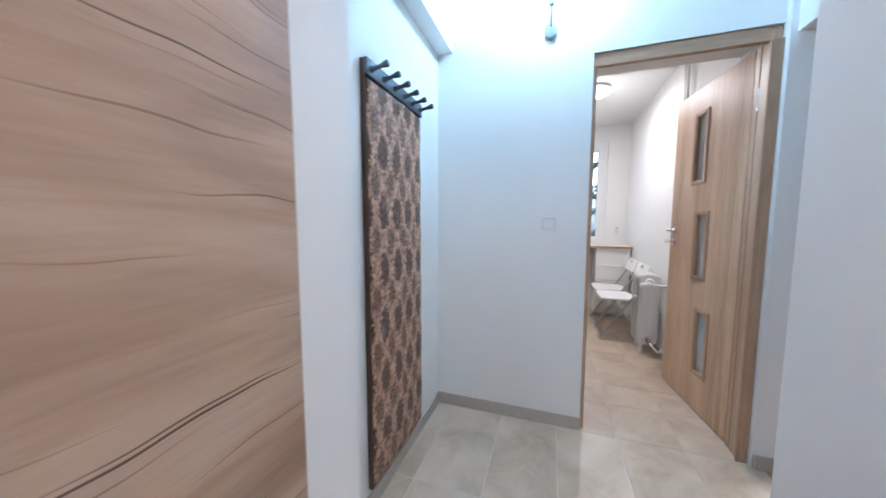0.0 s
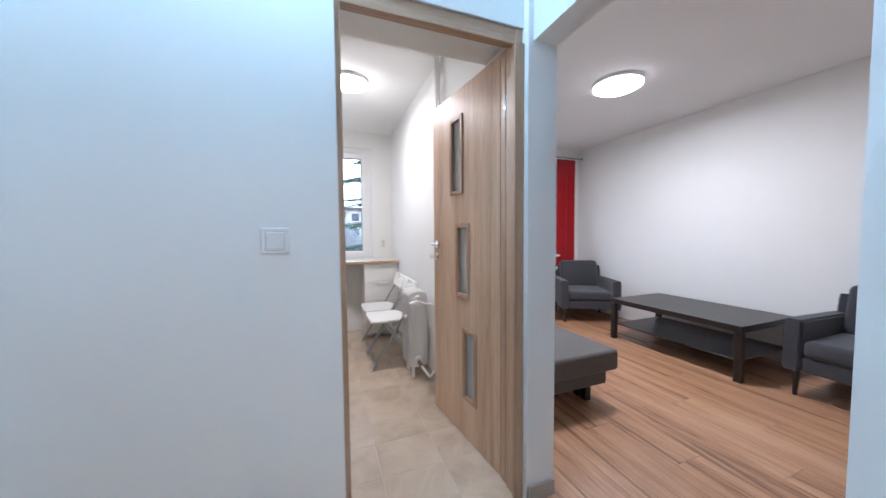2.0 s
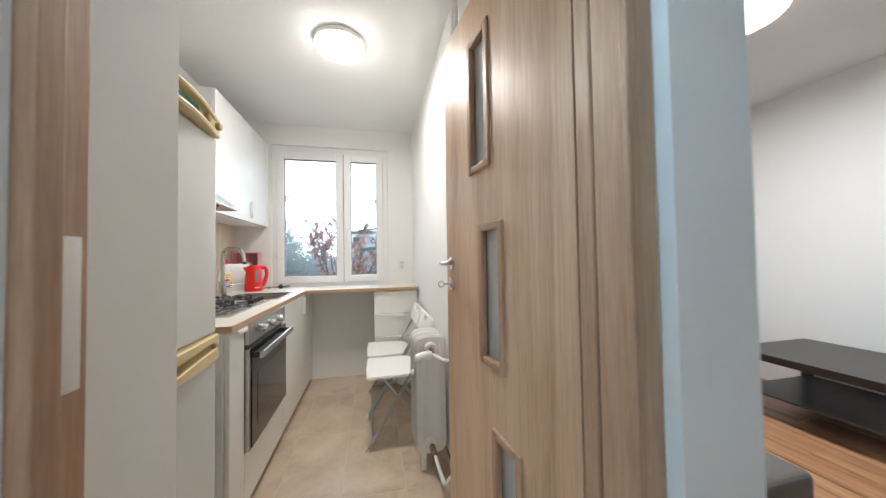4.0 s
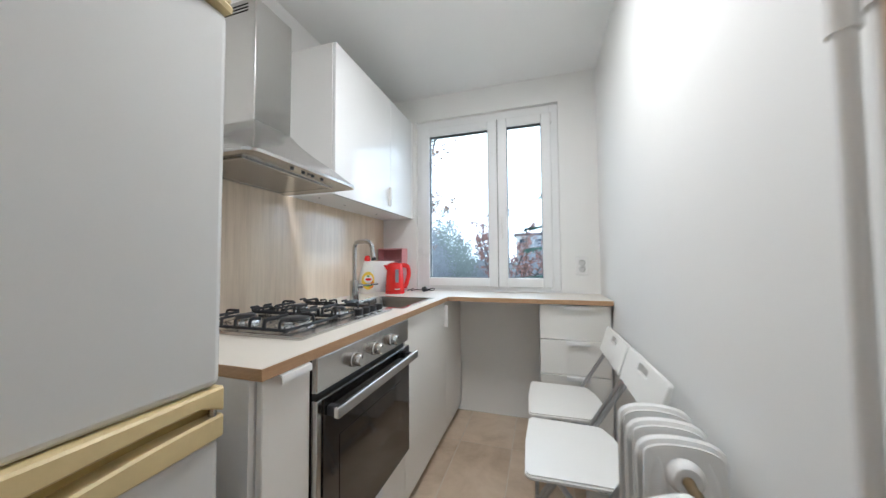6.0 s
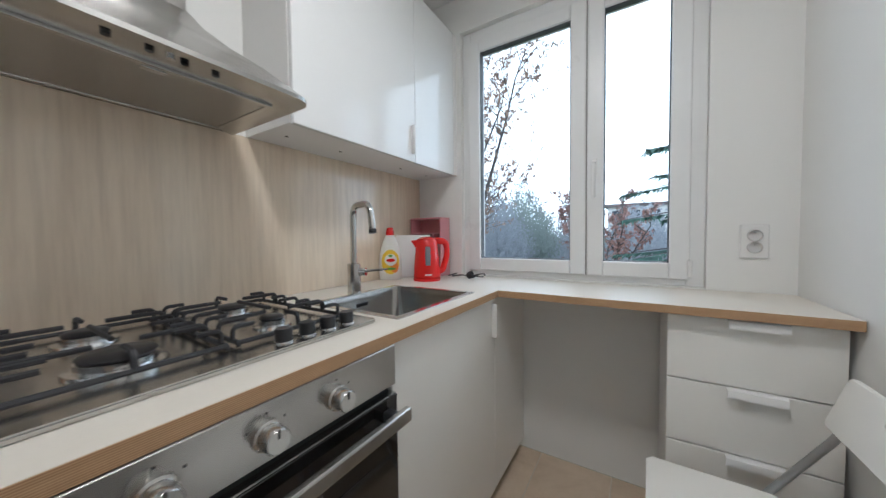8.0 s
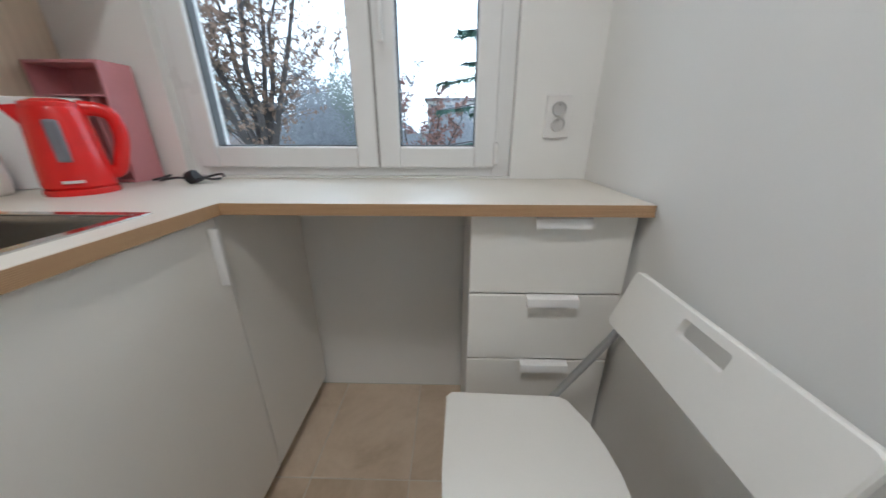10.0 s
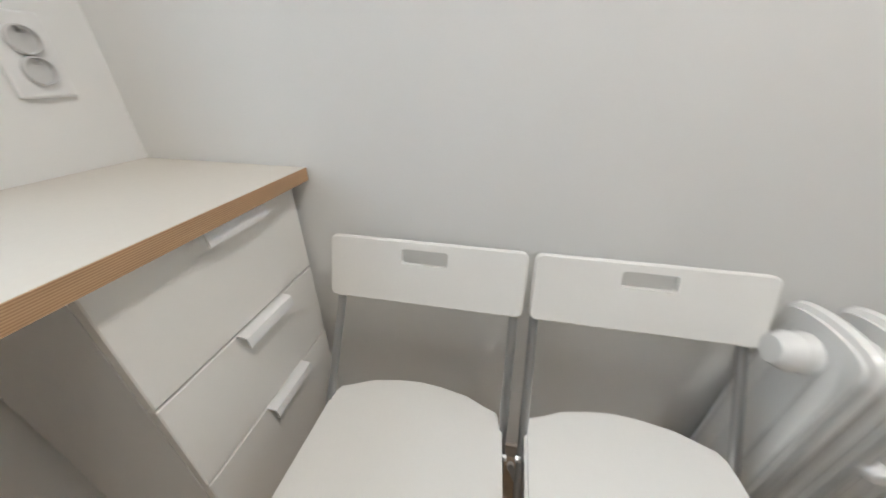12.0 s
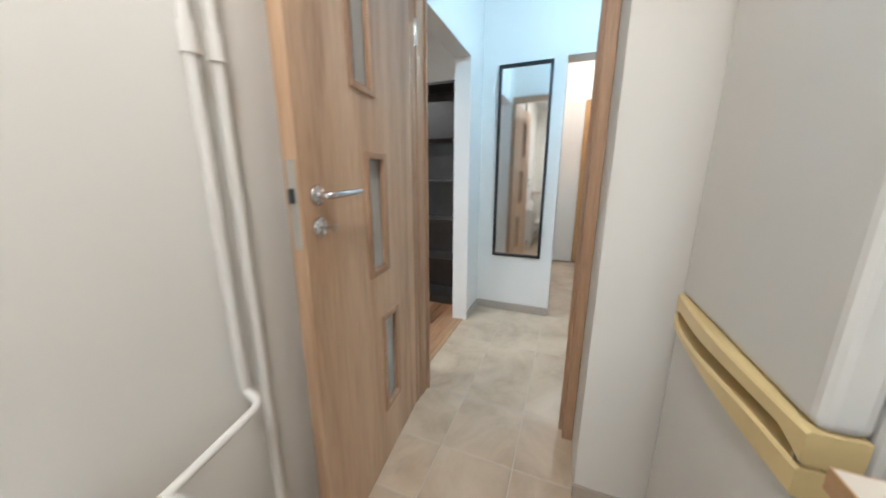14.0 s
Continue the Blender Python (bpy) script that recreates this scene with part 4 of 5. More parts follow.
def strip(z0, z1, bow, name, label):
    """A bowed yellow grip strip across the door."""
    b = bmesh.new()
    n = 16
    rows = []
    for k in range(n + 1):
        y = -fw + 2 * fw * k / n
        s = math.sin(math.pi * (k / n) ** 0.8) ** 1.5
        out = fd + 0.006 + 0.028 * math.sin(math.pi * k / n)
        rows.append([b.verts.new(p) for p in ((fd - 0.05, y, z0), (out, y, z0 + bow * s), (out + 0.004, y, (z0 + z1) / 2 + bow * s), (out, y, z1 + bow * s), (fd - 0.05, y, z1))])
    for p, q in zip(rows, rows[1:]):
        for j in range(5):
            b.faces.new((p[j], p[(j + 1) % 5], q[(j + 1) % 5], q[j]))
    b.faces.new(rows[0])
    b.faces.new(rows[-1][::-1])
    return part(name, b, FRIDGE_Y, fr, label, True)




def grip_band(low, high, label):
    """One of the two moulded bands between the doors, its edges given along the width."""
    b = bmesh.new()
    n = 24
    rows = []
    for k in range(n + 1):
        t = k / n
        y = -fw + 2 * fw * t
        out = fd + 0.006 + 0.012 * math.sin(math.pi * t)
        lo, hi = low(t), high(t)
        rows.append([b.verts.new(p) for p in ((fd - 0.05, y, lo), (out - 0.004, y, lo), (out, y, lo + 0.004), (out, y, hi - 0.004), (out - 0.004, y, hi), (fd - 0.05, y, hi))])
    for p, q in zip(rows, rows[1:]):
        for j in range(6):
            b.faces.new((p[j], p[(j + 1) % 6], q[(j + 1) % 6], q[j]))
    b.faces.new(rows[0])
    b.faces.new(rows[-1][::-1])
    return part("grip_strip", b, FRIDGE_Y, fr, label, True)


def ease(t, a, b):
    u = min(1, max(0, (t - a) / (b - a)))
    return u * u * (3 - 2 * u)


grip_band(lambda t: 0.826 + 0.010 * ease(t, 0, 0.06) + 0.012 * ease(t, 0.25, 0.85) - 0.018 * ease(t, 0.93, 0.99), lambda t: 0.876, "upper yellowed plastic grip band")
grip_band(lambda t: 0.781, lambda t: 0.824 - 0.022 * ease(t, 0, 0.07) + 0.022 * ease(t, 0.2, 0.85), "lower yellowed plastic grip band")
# the recess face has its shade in the colour
part("grip_recess", B((fd - 0.05, -fw + 0.006, 0.795), (fd - 0.018, fw - 0.004, 0.860)), GRIP_SHADE, fr, "grip recess in a darker olive that stands for its shade")
part("hinge_pin", lathe(bmesh.new(), [(0.007, 0.812), (0.007, 0.838)], (fd - 0.004, fw - 0.014, 0), 12), STEEL, fr, "grey door hinge", True)
strip(1.614, 1.630, 0.0, "lower_trim", "yellowed plastic bar")
trim = strip(1.668, 1.684, 0.006, "control_trim", "yellowed plastic lip")
part("control_panel", B((fd - 0.05, -fw + 0.004, 1.630), (fd + 0.010, fw - 0.004, 1.672), 0.003), FRIDGE_Y, fr, "cream control panel")
badge = bmesh.new()
prism(badge, [(-0.13, 1.664), (0.085, 1.664), (0.10, 1.634), (0.02, 1.636)], "x", fd + 0.0105, fd + 0.013, 0.0005)
part("badge", badge, TEAL, trim, "teal wedge badge")
for ky in (0.135, 0.215):
    part("dial", lathe(bmesh.new(), [(0.014, 0), (0.014, 0.012), (0.011, 0.015)], m=Matrix.Translation((fd + 0.010, ky, 1.650)) @ Matrix.Rotation(radians(90), 4, "Y")), plain("dial_tan", (0.45, 0.33, 0.17), 0.4), trim, "tan dial", True)
for sx in (-1, 1):
    for sy in (-1, 1):
        part("foot", lathe(bmesh.new(), [(0.02, 0), (0.02, 0.03)], (sx * 0.25, sy * 0.25, 0.0), 12), BLACK, fr)

# drawer unit
dw = thing("drawer_unit", (1.795, 5.385, 0), "white three-drawer unit under the desk", "drawer unit")
c = bmesh.new()
for s in (-1, 1):
    box(c, (s * 0.19, -0.145, 0.02), (s * 0.174, 0.165, 0.857))
box(c, (-0.174, 0.157, 0.02), (0.174, 0.165, 0.857))
box(c, (-0.174, -0.145, 0.841), (0.174, 0.157, 0.857))
box(c, (-0.174, -0.145, 0.02), (0.174, 0.157, 0.036))
part("body", c, CARCASS, dw)
for z0, z1 in ((0.048, 0.446), (0.450, 0.648), (0.652, 0.852)):
    d = part("drawer_front", B((-0.19, -0.165, z0), (0.19, -0.146, z1), 0.002, 1), CABINET, dw)
    grip(d, (-0.047, -0.165, z1 - 0.018), (0.079, -0.162, z1 + 0.0025), "y", 0.024, 0.025)
structure("trim_desk_side", B((1.986, 5.26, 0), (1.999, 5.575, 0.858)), CARCASS, "white filler beside the drawer unit", "filler")


# folding chairs
def slotted_plate(w, h, r, hs, s0, s1, rs, t):
    """A thin upright plate with rounded corners and edges and a rounded hand slot through it."""
    def loop(a, z0, z1, q):
        turns = ((a - q, z1 - q, 0), (-a + q, z1 - q, 90), (-a + q, z0 + q, 180), (a - q, z0 + q, 270))
        return [(y + q * math.cos(radians(b + k * 22.5)), z + q * math.sin(radians(b + k * 22.5))) for y, z, b in turns for k in range(5)]

    b = bmesh.new()
    e = 0.003
    levels = [(-t, loop(hs, s0, s1, rs)), (-t, loop(w - e, e, h - e, r - e)), (-t + e, loop(w, 0, h, r)), (t - e, loop(w, 0, h, r)), (t, loop(w - e, e, h - e, r - e)), (t, loop(hs, s0, s1, rs))]
    rows = [[b.verts.new((x, y, z)) for y, z in pts] for x, pts in levels]
    for p, q in zip(rows, rows[1:] + rows[:1]):
        for k in range(len(p)):
            j = (k + 1) % len(p)
            b.faces.new((p[k], p[j], q[j], q[k]))
    return b


def folding_chair(y):
    c = thing("folding_chair", (1.75, y, 0), "white folding chair with steel legs against the wall", "chair", "white folding chairs", rz=0)
    w = 0.195
    # seat, slightly dished and wider at the front
    bm = bmesh.new()
    prism(bm, [(-0.200, -w + 0.014), (-0.186, -w), (0.070, -w + 0.008), (0.092, -w + 0.020), (0.115, -0.11), (0.127, -0.05), (0.131, 0), (0.127, 0.05), (0.115, 0.11), (0.092, w - 0.020), (0.070, w - 0.008), (-0.186, w), (-0.200, w - 0.014), (-0.206, 0)], "z", 0.415, 0.433, 0.006)
    part("seat", bm, CHAIR_W, c, "white plastic seat", True)
    # backrest, leaning, with a hand slot
    br = slotted_plate(w + 0.008, 0.133, 0.014, 0.048, 0.085, 0.116, 0.006, 0.008)
    br.transform(Matrix.Translation((0.167, 0, 0.633)) @ Matrix.Rotation(radians(18), 4, "Y"))
    part("backrest", br, CHAIR_W, c, "white plastic backrest with a hand slot")
    for s in (-1, 1):
        y0 = s * (w - 0.006)
        part("long_leg", tube(bmesh.new(), rounded([(-0.20, y0, 0.005), (0.181, y0, 0.615), (0.198, y0, 0.668)], 0.05), 0.009, 10, 1.0), GALV, c, "oval steel leg", True)
        part("short_leg", tube(bmesh.new(), [(0.205, y0 - s * 0.022, 0.005), (0.02, y0 - s * 0.022, 0.26), (-0.10, y0 - s * 0.022, 0.415)], 0.009, 10), GALV, c, "oval steel leg", True)
        part("rivet", tube(bmesh.new(), [(0.03, y0 - s * 0.03, 0.385), (0.03, y0 + s * 0.012, 0.385)], 0.008, 8), CHROME, c, "", True)
        part("hinge_strap", B((-0.02, y0 - s * 0.004, 0.375), (0.055, y0 - s * 0.001, 0.415), 0.001, 1), GALV, c)
        for x in (-0.20, 0.205):
            part("foot_cap", lathe(bmesh.new(), [(0.011, 0), (0.011, 0.02)], (x, y0 if x < 0 else y0 - s * 0.022, 0), 10), PLASTIC_W, c)
    part("front_bar", tube(bmesh.new(), [(-0.17, -w + 0.01, 0.055), (-0.17, w - 0.01, 0.055)], 0.008, 8), GALV, c, "", True)
    part("back_bar", tube(bmesh.new(), [(0.175, -w + 0.03, 0.045), (0.175, w - 0.03, 0.045)], 0.008, 8), GALV, c, "", True)
    return c


ch = folding_chair(4.926)
copy_thing(ch, pose(1.752, 4.507, 0))

# radiator and pipes
rad = thing("radiator", (1.895, 4.165, 0.0), "white cast-iron radiator on the wall by the door", "radiator")
N, PITCH = 3, 0.081


def rad_section(r, y, z0, z1, depth):
    """A cast section: two flat columns under an arched head, with a thin raised rim and round hubs."""
    b = bmesh.new()
    h = depth / 2
    def bow(z, up):
        """A flat curve over the section's depth, with rounded shoulders."""
        return [(-h * math.cos(a), z + up * math.sin(a) ** 0.55) for a in (k * math.pi / 12 for k in range(1, 12))]

    arch = [(-h, z0 + 0.04), (-h, z1 - 0.040)] + bow(z1 - 0.040, 0.040) + [(h, z1 - 0.040), (h, z0 + 0.04)]
    foot = bow(z0 + 0.04, -0.04)[::-1]
    prism(b, arch + foot, "y", y - 0.019, y + 0.019)
    tube(b, [(x, y, z) for x, z in arch + foot + arch[:2]], 0.0125, 8)
    for s in (-1, 1):
        tube(b, [(s * (h - 0.030), y, z0 + 0.03), (s * (h - 0.026), y, z0 + 0.09), (s * (h - 0.026), y, z1 - 0.09), (s * (h - 0.030), y, z1 - 0.03)], [0.020, 0.026, 0.026, 0.020], 10, 1.0)
    for z in (z0 + 0.055, z1 - 0.060):
        tube(b, [(0, y - 0.0405, z), (0, y - 0.028, z), (0, y + 0.028, z), (0, y + 0.0405, z)], [0.026, 0.036, 0.036, 0.026], 14)
    return part("section", b, ENAMEL, r, "", True)


for k in range(N):
    rad_section(rad, -0.081 + k * PITCH, 0.095, 0.714, 0.150)
for y in (-0.081, 0.081):
    part("foot", box(bmesh.new(), (-0.055, y - 0.012, 0.0), (-0.025, y + 0.012, 0.115), 0.005), ENAMEL, rad)
part("plug", tube(bmesh.new(), [(0, 0.120, 0.654), (0, 0.132, 0.654), (0, 0.150, 0.654)], [0.034, 0.034, 0.024], 14), ENAMEL, rad, "", True)
part("bleed_knob", tube(bmesh.new(), [(-0.070, -0.012, 0.50), (-0.088, -0.012, 0.50), (-0.100, -0.012, 0.50)], [0.018, 0.018, 0.012], 10), PLASTIC_W, rad, "small white heat meter", True)
valve = part("valve", tube(bmesh.new(), [(0, -0.120, 0.653), (0, -0.150, 0.651), (0, -0.156, 0.651), (0, -0.196, 0.646)], [0.012, 0.010, 0.012, 0.010], 12), plain("old_brass", (0.30, 0.22, 0.12), 0.4, 0.8), rad, "brass valve body", True)
head = bmesh.new()
tube(head, [(-0.010, -0.186, 0.648), (-0.020, -0.187, 0.648), (-0.032, -0.192, 0.646), (-0.074, -0.200, 0.640), (-0.092, -0.204, 0.637), (-0.098, -0.205, 0.636)], [0.015, 0.021, 0.024, 0.022, 0.020, 0.012], 16)
part("valve_head", head, PLASTIC_W, valve, "white thermostat head", True)
part("foot_pipe_joint", tube(bmesh.new(), [(0, -0.120, 0.140), (0, -0.20, 0.135)], 0.016, 12), plain("rusty_joint", (0.20, 0.13, 0.08), 0.6, 0.4), rad, "", True)
pipes = thing("heating_pipes", (1.968, 3.735, 0), "two white painted heating pipes on the wall", "pipe")
part("riser", tube(bmesh.new(), [(0, -0.022, 0.0), (0, -0.022, ZC)], 0.0115, 12), ENAMEL, pipes, "", True)
part("riser", tube(bmesh.new(), [(0, 0.026, 0.70), (0, 0.026, ZC)], 0.0115, 12), ENAMEL, pipes, "", True)
part("feed_branch", tube(bmesh.new(), rounded([(0, 0.026, 0.72), (0, 0.026, 0.69), (-0.055, 0.030, 0.676), (-0.072, 0.238, 0.646)], 0.03), 0.0095, 10), ENAMEL, pipes, "", True)
part("return_branch", tube(bmesh.new(), rounded([(0, -0.022, 0.22), (-0.05, -0.02, 0.20), (-0.072, 0.02, 0.135), (-0.072, 0.24, 0.135)], 0.03), 0.0095, 10), ENAMEL, pipes, "", True)
for z in (1.385,):
    for y in (-0.022, 0.026):
        part("sleeve", lathe(bmesh.new(), [(0.0155, z), (0.0155, z + 0.05)], (0, y, 0), 14), ENAMEL, pipes, "", True)


# sockets and switches
def plate(name, m, label, w=0.082, h=0.082, double=False):
    s = thing(name, (0, 0, 0), label, "socket" if "socket" in name else "switch")
    s.matrix_world = m
    part("plate", B((-w / 2, -0.011, -h / 2), (w / 2, 0, h / 2), 0.004), PLASTIC_W, s)
    return s


sk = plate("wall_socket", pose(1.885, YW, 1.075), "white double wall socket above the desk", 0.078, 0.124)
for dz in (0.022, -0.022):
    m = Matrix.Translation((0, -0.0095, dz)) @ Matrix.Rotation(radians(90), 4, "X")
    # wells are greyer than the white plate to carry their inner shade
    well = part("well", lathe(bmesh.new(), [(0.0215, 0), (0.0212, 0.010), (0.0195, 0.011), (0.0180, 0.0022)], m=m), plain("socket_shade", (0.68, 0.67, 0.65), 0.4), sk, "round socket well, greyed for its inner shade", True)
    for dx in (-0.0095, 0.0095):
        part("hole", lathe(bmesh.new(), [(0.0026, 0.0005), (0.0026, 0.0018)], m=Matrix.Translation((dx, -0.0098, dz)) @ Matrix.Rotation(radians(90), 4, "X"), steps=8), SHADE, well)
    part("earth_pin", tube(bmesh.new(), [(0, -0.009, dz + 0.011), (0, -0.024, dz + 0.011)], 0.0024, 8), CHROME, well, "", True)
sw = plate("light_switch", pose(1.047, YN, 1.174), "white light switch on the hall wall", 0.084, 0.084)
# grey rim painted as the shadow line round the rocker
part("rocker_shade", rim(bmesh.new(), (-0.0285, -0.0315), (0.0285, 0.0305), "y", 0.002, -0.0118, -0.0105), plain("switch_shade", (0.52, 0.52, 0.53), 0.5), sw, "thin grey rim painted as the rocker's shadow line")
part("rocker", B((-0.026, -0.014, -0.026), (0.026, -0.0095, 0.028), 0.002), PLASTIC_W, sw)
part("lower_lip", B((-0.026, -0.0112, -0.030), (0.026, -0.0095, -0.0275)), PLASTIC_W, sw)


# lamps
def ceiling_lamp(name, x, y, z, r, mat, label):
    c = thing(name, (x, y, z), label, "ceiling lamp")
    part("base_ring", lathe(bmesh.new(), [(r - 0.02, 0), (r, -0.005), (r, -0.028), (r - 0.006, -0.031)], steps=48), PLASTIC_W, c, "white metal ring", True)
    part("diffuser", lathe(bmesh.new(), [(r - 0.004, -0.030), (r - 0.006, -0.044), (r - 0.035, -0.060), (r * 0.5, -0.068), (0.01, -0.070)], steps=48), mat, c, "glowing white diffuser", True)


ceiling_lamp("ceiling_lamp", *K_LAMP, ZC, 0.143, KLIGHT, "round glowing white lamp on the kitchen ceiling")
ceiling_lamp("ceiling_lamp", *L_LAMP, 2.50, 0.20, LLIGHT, "round glowing white lamp on the living room ceiling")
ceiling_lamp("ceiling_lamp", *P_LAMP, ZH, 0.12, LLIGHT, "round glowing white lamp on the passage ceiling")
wl = thing("wall_lamp", (1.03, YN, 2.195), "grey oval wall lamp with a cool bright bulb", "wall lamp")
part("base_plate", lathe(bmesh.new(), [(1, 0), (1, 0.5), (0.85, 0.9), (0.3, 1)], m=Matrix.Rotation(radians(90), 4, "X") @ Matrix.Diagonal((0.034, 0.045, 0.02, 1))), plain("grey_metal", (0.30, 0.34, 0.36), 0.35, 0.6), wl, "grey oval plate", True)
part("stem", tube(bmesh.new(), rounded([(0, -0.015, 0.02), (0, -0.05, 0.06), (0, -0.05, 0.19)], 0.03), 0.008, 10), CHROME, wl, "", True)
part("joint", lathe(bmesh.new(), [(0.012, 0.10), (0.012, 0.13), (0.009, 0.135), (0.012, 0.14), (0.012, 0.17)], (0, -0.05, 0), 14), GUN, wl, "", True)
part("bulb", lathe(bmesh.new(), [(0.015, 0.19), (0.03, 0.21), (0.055, 0.25), (0.06, 0.285), (0.045, 0.32), (0.01, 0.335)], (0, -0.06, 0), 24), HLIGHT, wl, "glowing bulb", True)


# things on the worktop
WT = 0.886
kettle = thing("kettle", (0.612, 5.305, WT), "red plastic electric kettle beside the sink", "kettle", rz=38)
kettle.scale = (0.94, 0.94, 1.02)
part("base_disc", lathe(bmesh.new(), [(0.072, 0), (0.074, 0.006), (0.072, 0.014)], steps=32), RED, kettle, "", True)
part("jug", lathe(bmesh.new(), [(0.066, 0.014), (0.072, 0.02), (0.070, 0.06), (0.062, 0.15), (0.058, 0.19), (0.054, 0.197)], steps=36), RED, kettle, "glossy red jug", True)
part("lid", lathe(bmesh.new(), [(0.054, 0.196), (0.052, 0.206), (0.030, 0.214), (0.006, 0.216)], steps=32), RED, kettle, "", True)
sp = bmesh.new()
prism(sp, [(-0.085, 0.198), (-0.045, 0.202), (-0.045, 0.14), (-0.062, 0.165)], "y", -0.018, 0.018, 0.004)
part("spout", sp, RED, kettle, "", True)
part("handle", tube(bmesh.new(), rounded([(0.045, 0, 0.198), (0.105, 0, 0.192), (0.112, 0, 0.13), (0.085, 0, 0.05), (0.063, 0, 0.045)], 0.035, 6), 0.0125, 12, 1.3), RED, kettle, "red loop handle", True)
part("water_gauge", B((-0.012, -0.0695, 0.075), (0.016, -0.058, 0.17), 0.006), plain("gauge_grey", (0.22, 0.22, 0.25), 0.2), kettle, "grey water gauge")
part("badge", B((-0.016, -0.0755, 0.030), (0.022, -0.066, 0.036)), PLASTIC_W, kettle, "small white lettering bar")

soap = thing("soap_bottle", (0.428, 5.236, WT), "white dish soap bottle with yellow label and red cap", "bottle", rz=42)
soap.scale = (1.42, 1.3, 1.14)
SHAPE = [(0.033, 0), (0.038, 0.005), (0.0395, 0.04), (0.039, 0.085), (0.036, 0.12), (0.028, 0.16), (0.019, 0.19), (0.0135, 0.205)]
FLAT = Matrix.Diagonal((1.05, 0.66, 1, 1))
part("bottle", lathe(bmesh.new(), SHAPE, m=FLAT, steps=32), BOTTLE, soap, "", True)
part("cap", lathe(bmesh.new(), [(0.0145, 0.203), (0.0145, 0.222), (0.012, 0.227), (0.011, 0.236), (0.006, 0.238)], steps=20), RED, soap, "red cap", True)


def sticker(name, cx, cz, rx, rz, off, material, parent, text=""):
    """An oval of thin paper that follows the front of the bottle."""
    b = bmesh.new()
    prof = []
    for k in range(25):
        z = cz - rz + 2 * rz * k / 24
        for (r0, z0), (r1, z1) in zip(SHAPE, SHAPE[1:]):
            if z0 <= z <= z1:
                prof.append((r0 + (r1 - r0) * (z - z0) / (z1 - z0) + off, z))
    lathe(b, prof, m=FLAT, steps=96)
    bmesh.ops.delete(b, geom=[f for f in b.faces if len(f.verts) > 4 or f.calc_center_median().y > 0 or
                              ((f.calc_center_median().x - cx) / rx) ** 2 + ((f.calc_center_median().z - cz) / rz) ** 2 > 1], context="FACES")
    return part(name, b, material, parent, text, True)


label = sticker("label", 0, 0.082, 0.032, 0.055, 0.0006, YELLOW, soap, "yellow oval paper label")
sticker("label_rim", 0.014, 0.060, 0.014, 0.026, 0.0010, ORANGE, label, "orange patch")
sticker("label_oval", 0.001, 0.092, 0.022, 0.026, 0.0014, BOTTLE, label, "white oval")
sticker("label_band", 0.001, 0.090, 0.016, 0.008, 0.0018, RED, label, "red lettering bar")
sticker("label_leaf", 0.000, 0.052, 0.019, 0.006, 0.0018, LEMON, label, "green stripe")
sticker("label_mark", 0.000, 0.110, 0.007, 0.006, 0.0020, LEMON, label, "green mark")

solid("cutting_board", box(bmesh.new(), (-0.10, -0.006, 0), (0.10, 0.006, 0.235), 0.005, 3, Matrix.Translation((0.474, 5.355, WT + 0.002)) @ Matrix.Rotation(radians(30), 4, "Z") @ Matrix.Rotation(radians(-12), 4, "X")), PLASTIC_W, "white plastic cutting board leaning behind the kettle", "cutting board", True, at=(0.474, 5.355, WT))
tray = thing("cutlery_tray", (0.490, 5.515, WT), "pink plastic cutlery tray stood upright in the corner", "tray")
part("tray_back", B((-0.097, 0.042, 0.008), (0.097, 0.050, 0.322), 0.001, 1), PINK, tray)
for a, b in (((-0.105, -0.05, 0.0), (-0.097, 0.05, 0.33)), ((0.097, -0.05, 0.0), (0.105, 0.05, 0.33)), ((-0.097, -0.05, 0.0), (0.097, 0.05, 0.008)), ((-0.097, -0.05, 0.322), (0.097, 0.05, 0.33))):
    part("tray_wall", B(a, b, 0.002), PINK, tray)
for x in (-0.05, 0.0, 0.05):
    part("divider", B((x - 0.003, -0.044, 0.008), (x + 0.003, 0.042, 0.24)), PINK, tray)
part("cross_divider", B((-0.097, -0.044, 0.24), (0.097, 0.042, 0.246)), PINK, tray)
cable = thing("power_cable", (0.765, 5.475, WT), "black kettle cable with plug lying on the worktop", "cable")
random.seed(5)
pts = [(-0.13 + 0.20 * k / 14 + 0.02 * math.sin(k * 1.3), 0.03 * math.sin(k * 0.9) - 0.01 * k / 14, 0.006 + 0.012 * abs(math.sin(k * 0.8))) for k in range(15)]
part("cord", tube(bmesh.new(), pts, 0.0035, 8), BLACK, cable, "", True)
part("cord_loop", tube(bmesh.new(), [(0.035 + 0.05 * math.cos(a), 0.015 + 0.022 * math.sin(a), 0.016 + 0.006 * math.sin(2 * a)) for a in (k * math.pi / 10 for k in range(20))], 0.0035, 8), BLACK, cable, "", True)
part("plug", lathe(bmesh.new(), [(0.010, -0.02), (0.018, -0.012), (0.019, 0.008), (0.016, 0.014)], m=Matrix.Translation((0.02, -0.025, 0.02)) @ Matrix.Rotation(radians(70), 4, "Y")), BLACK, cable, "black two-pin plug", True)

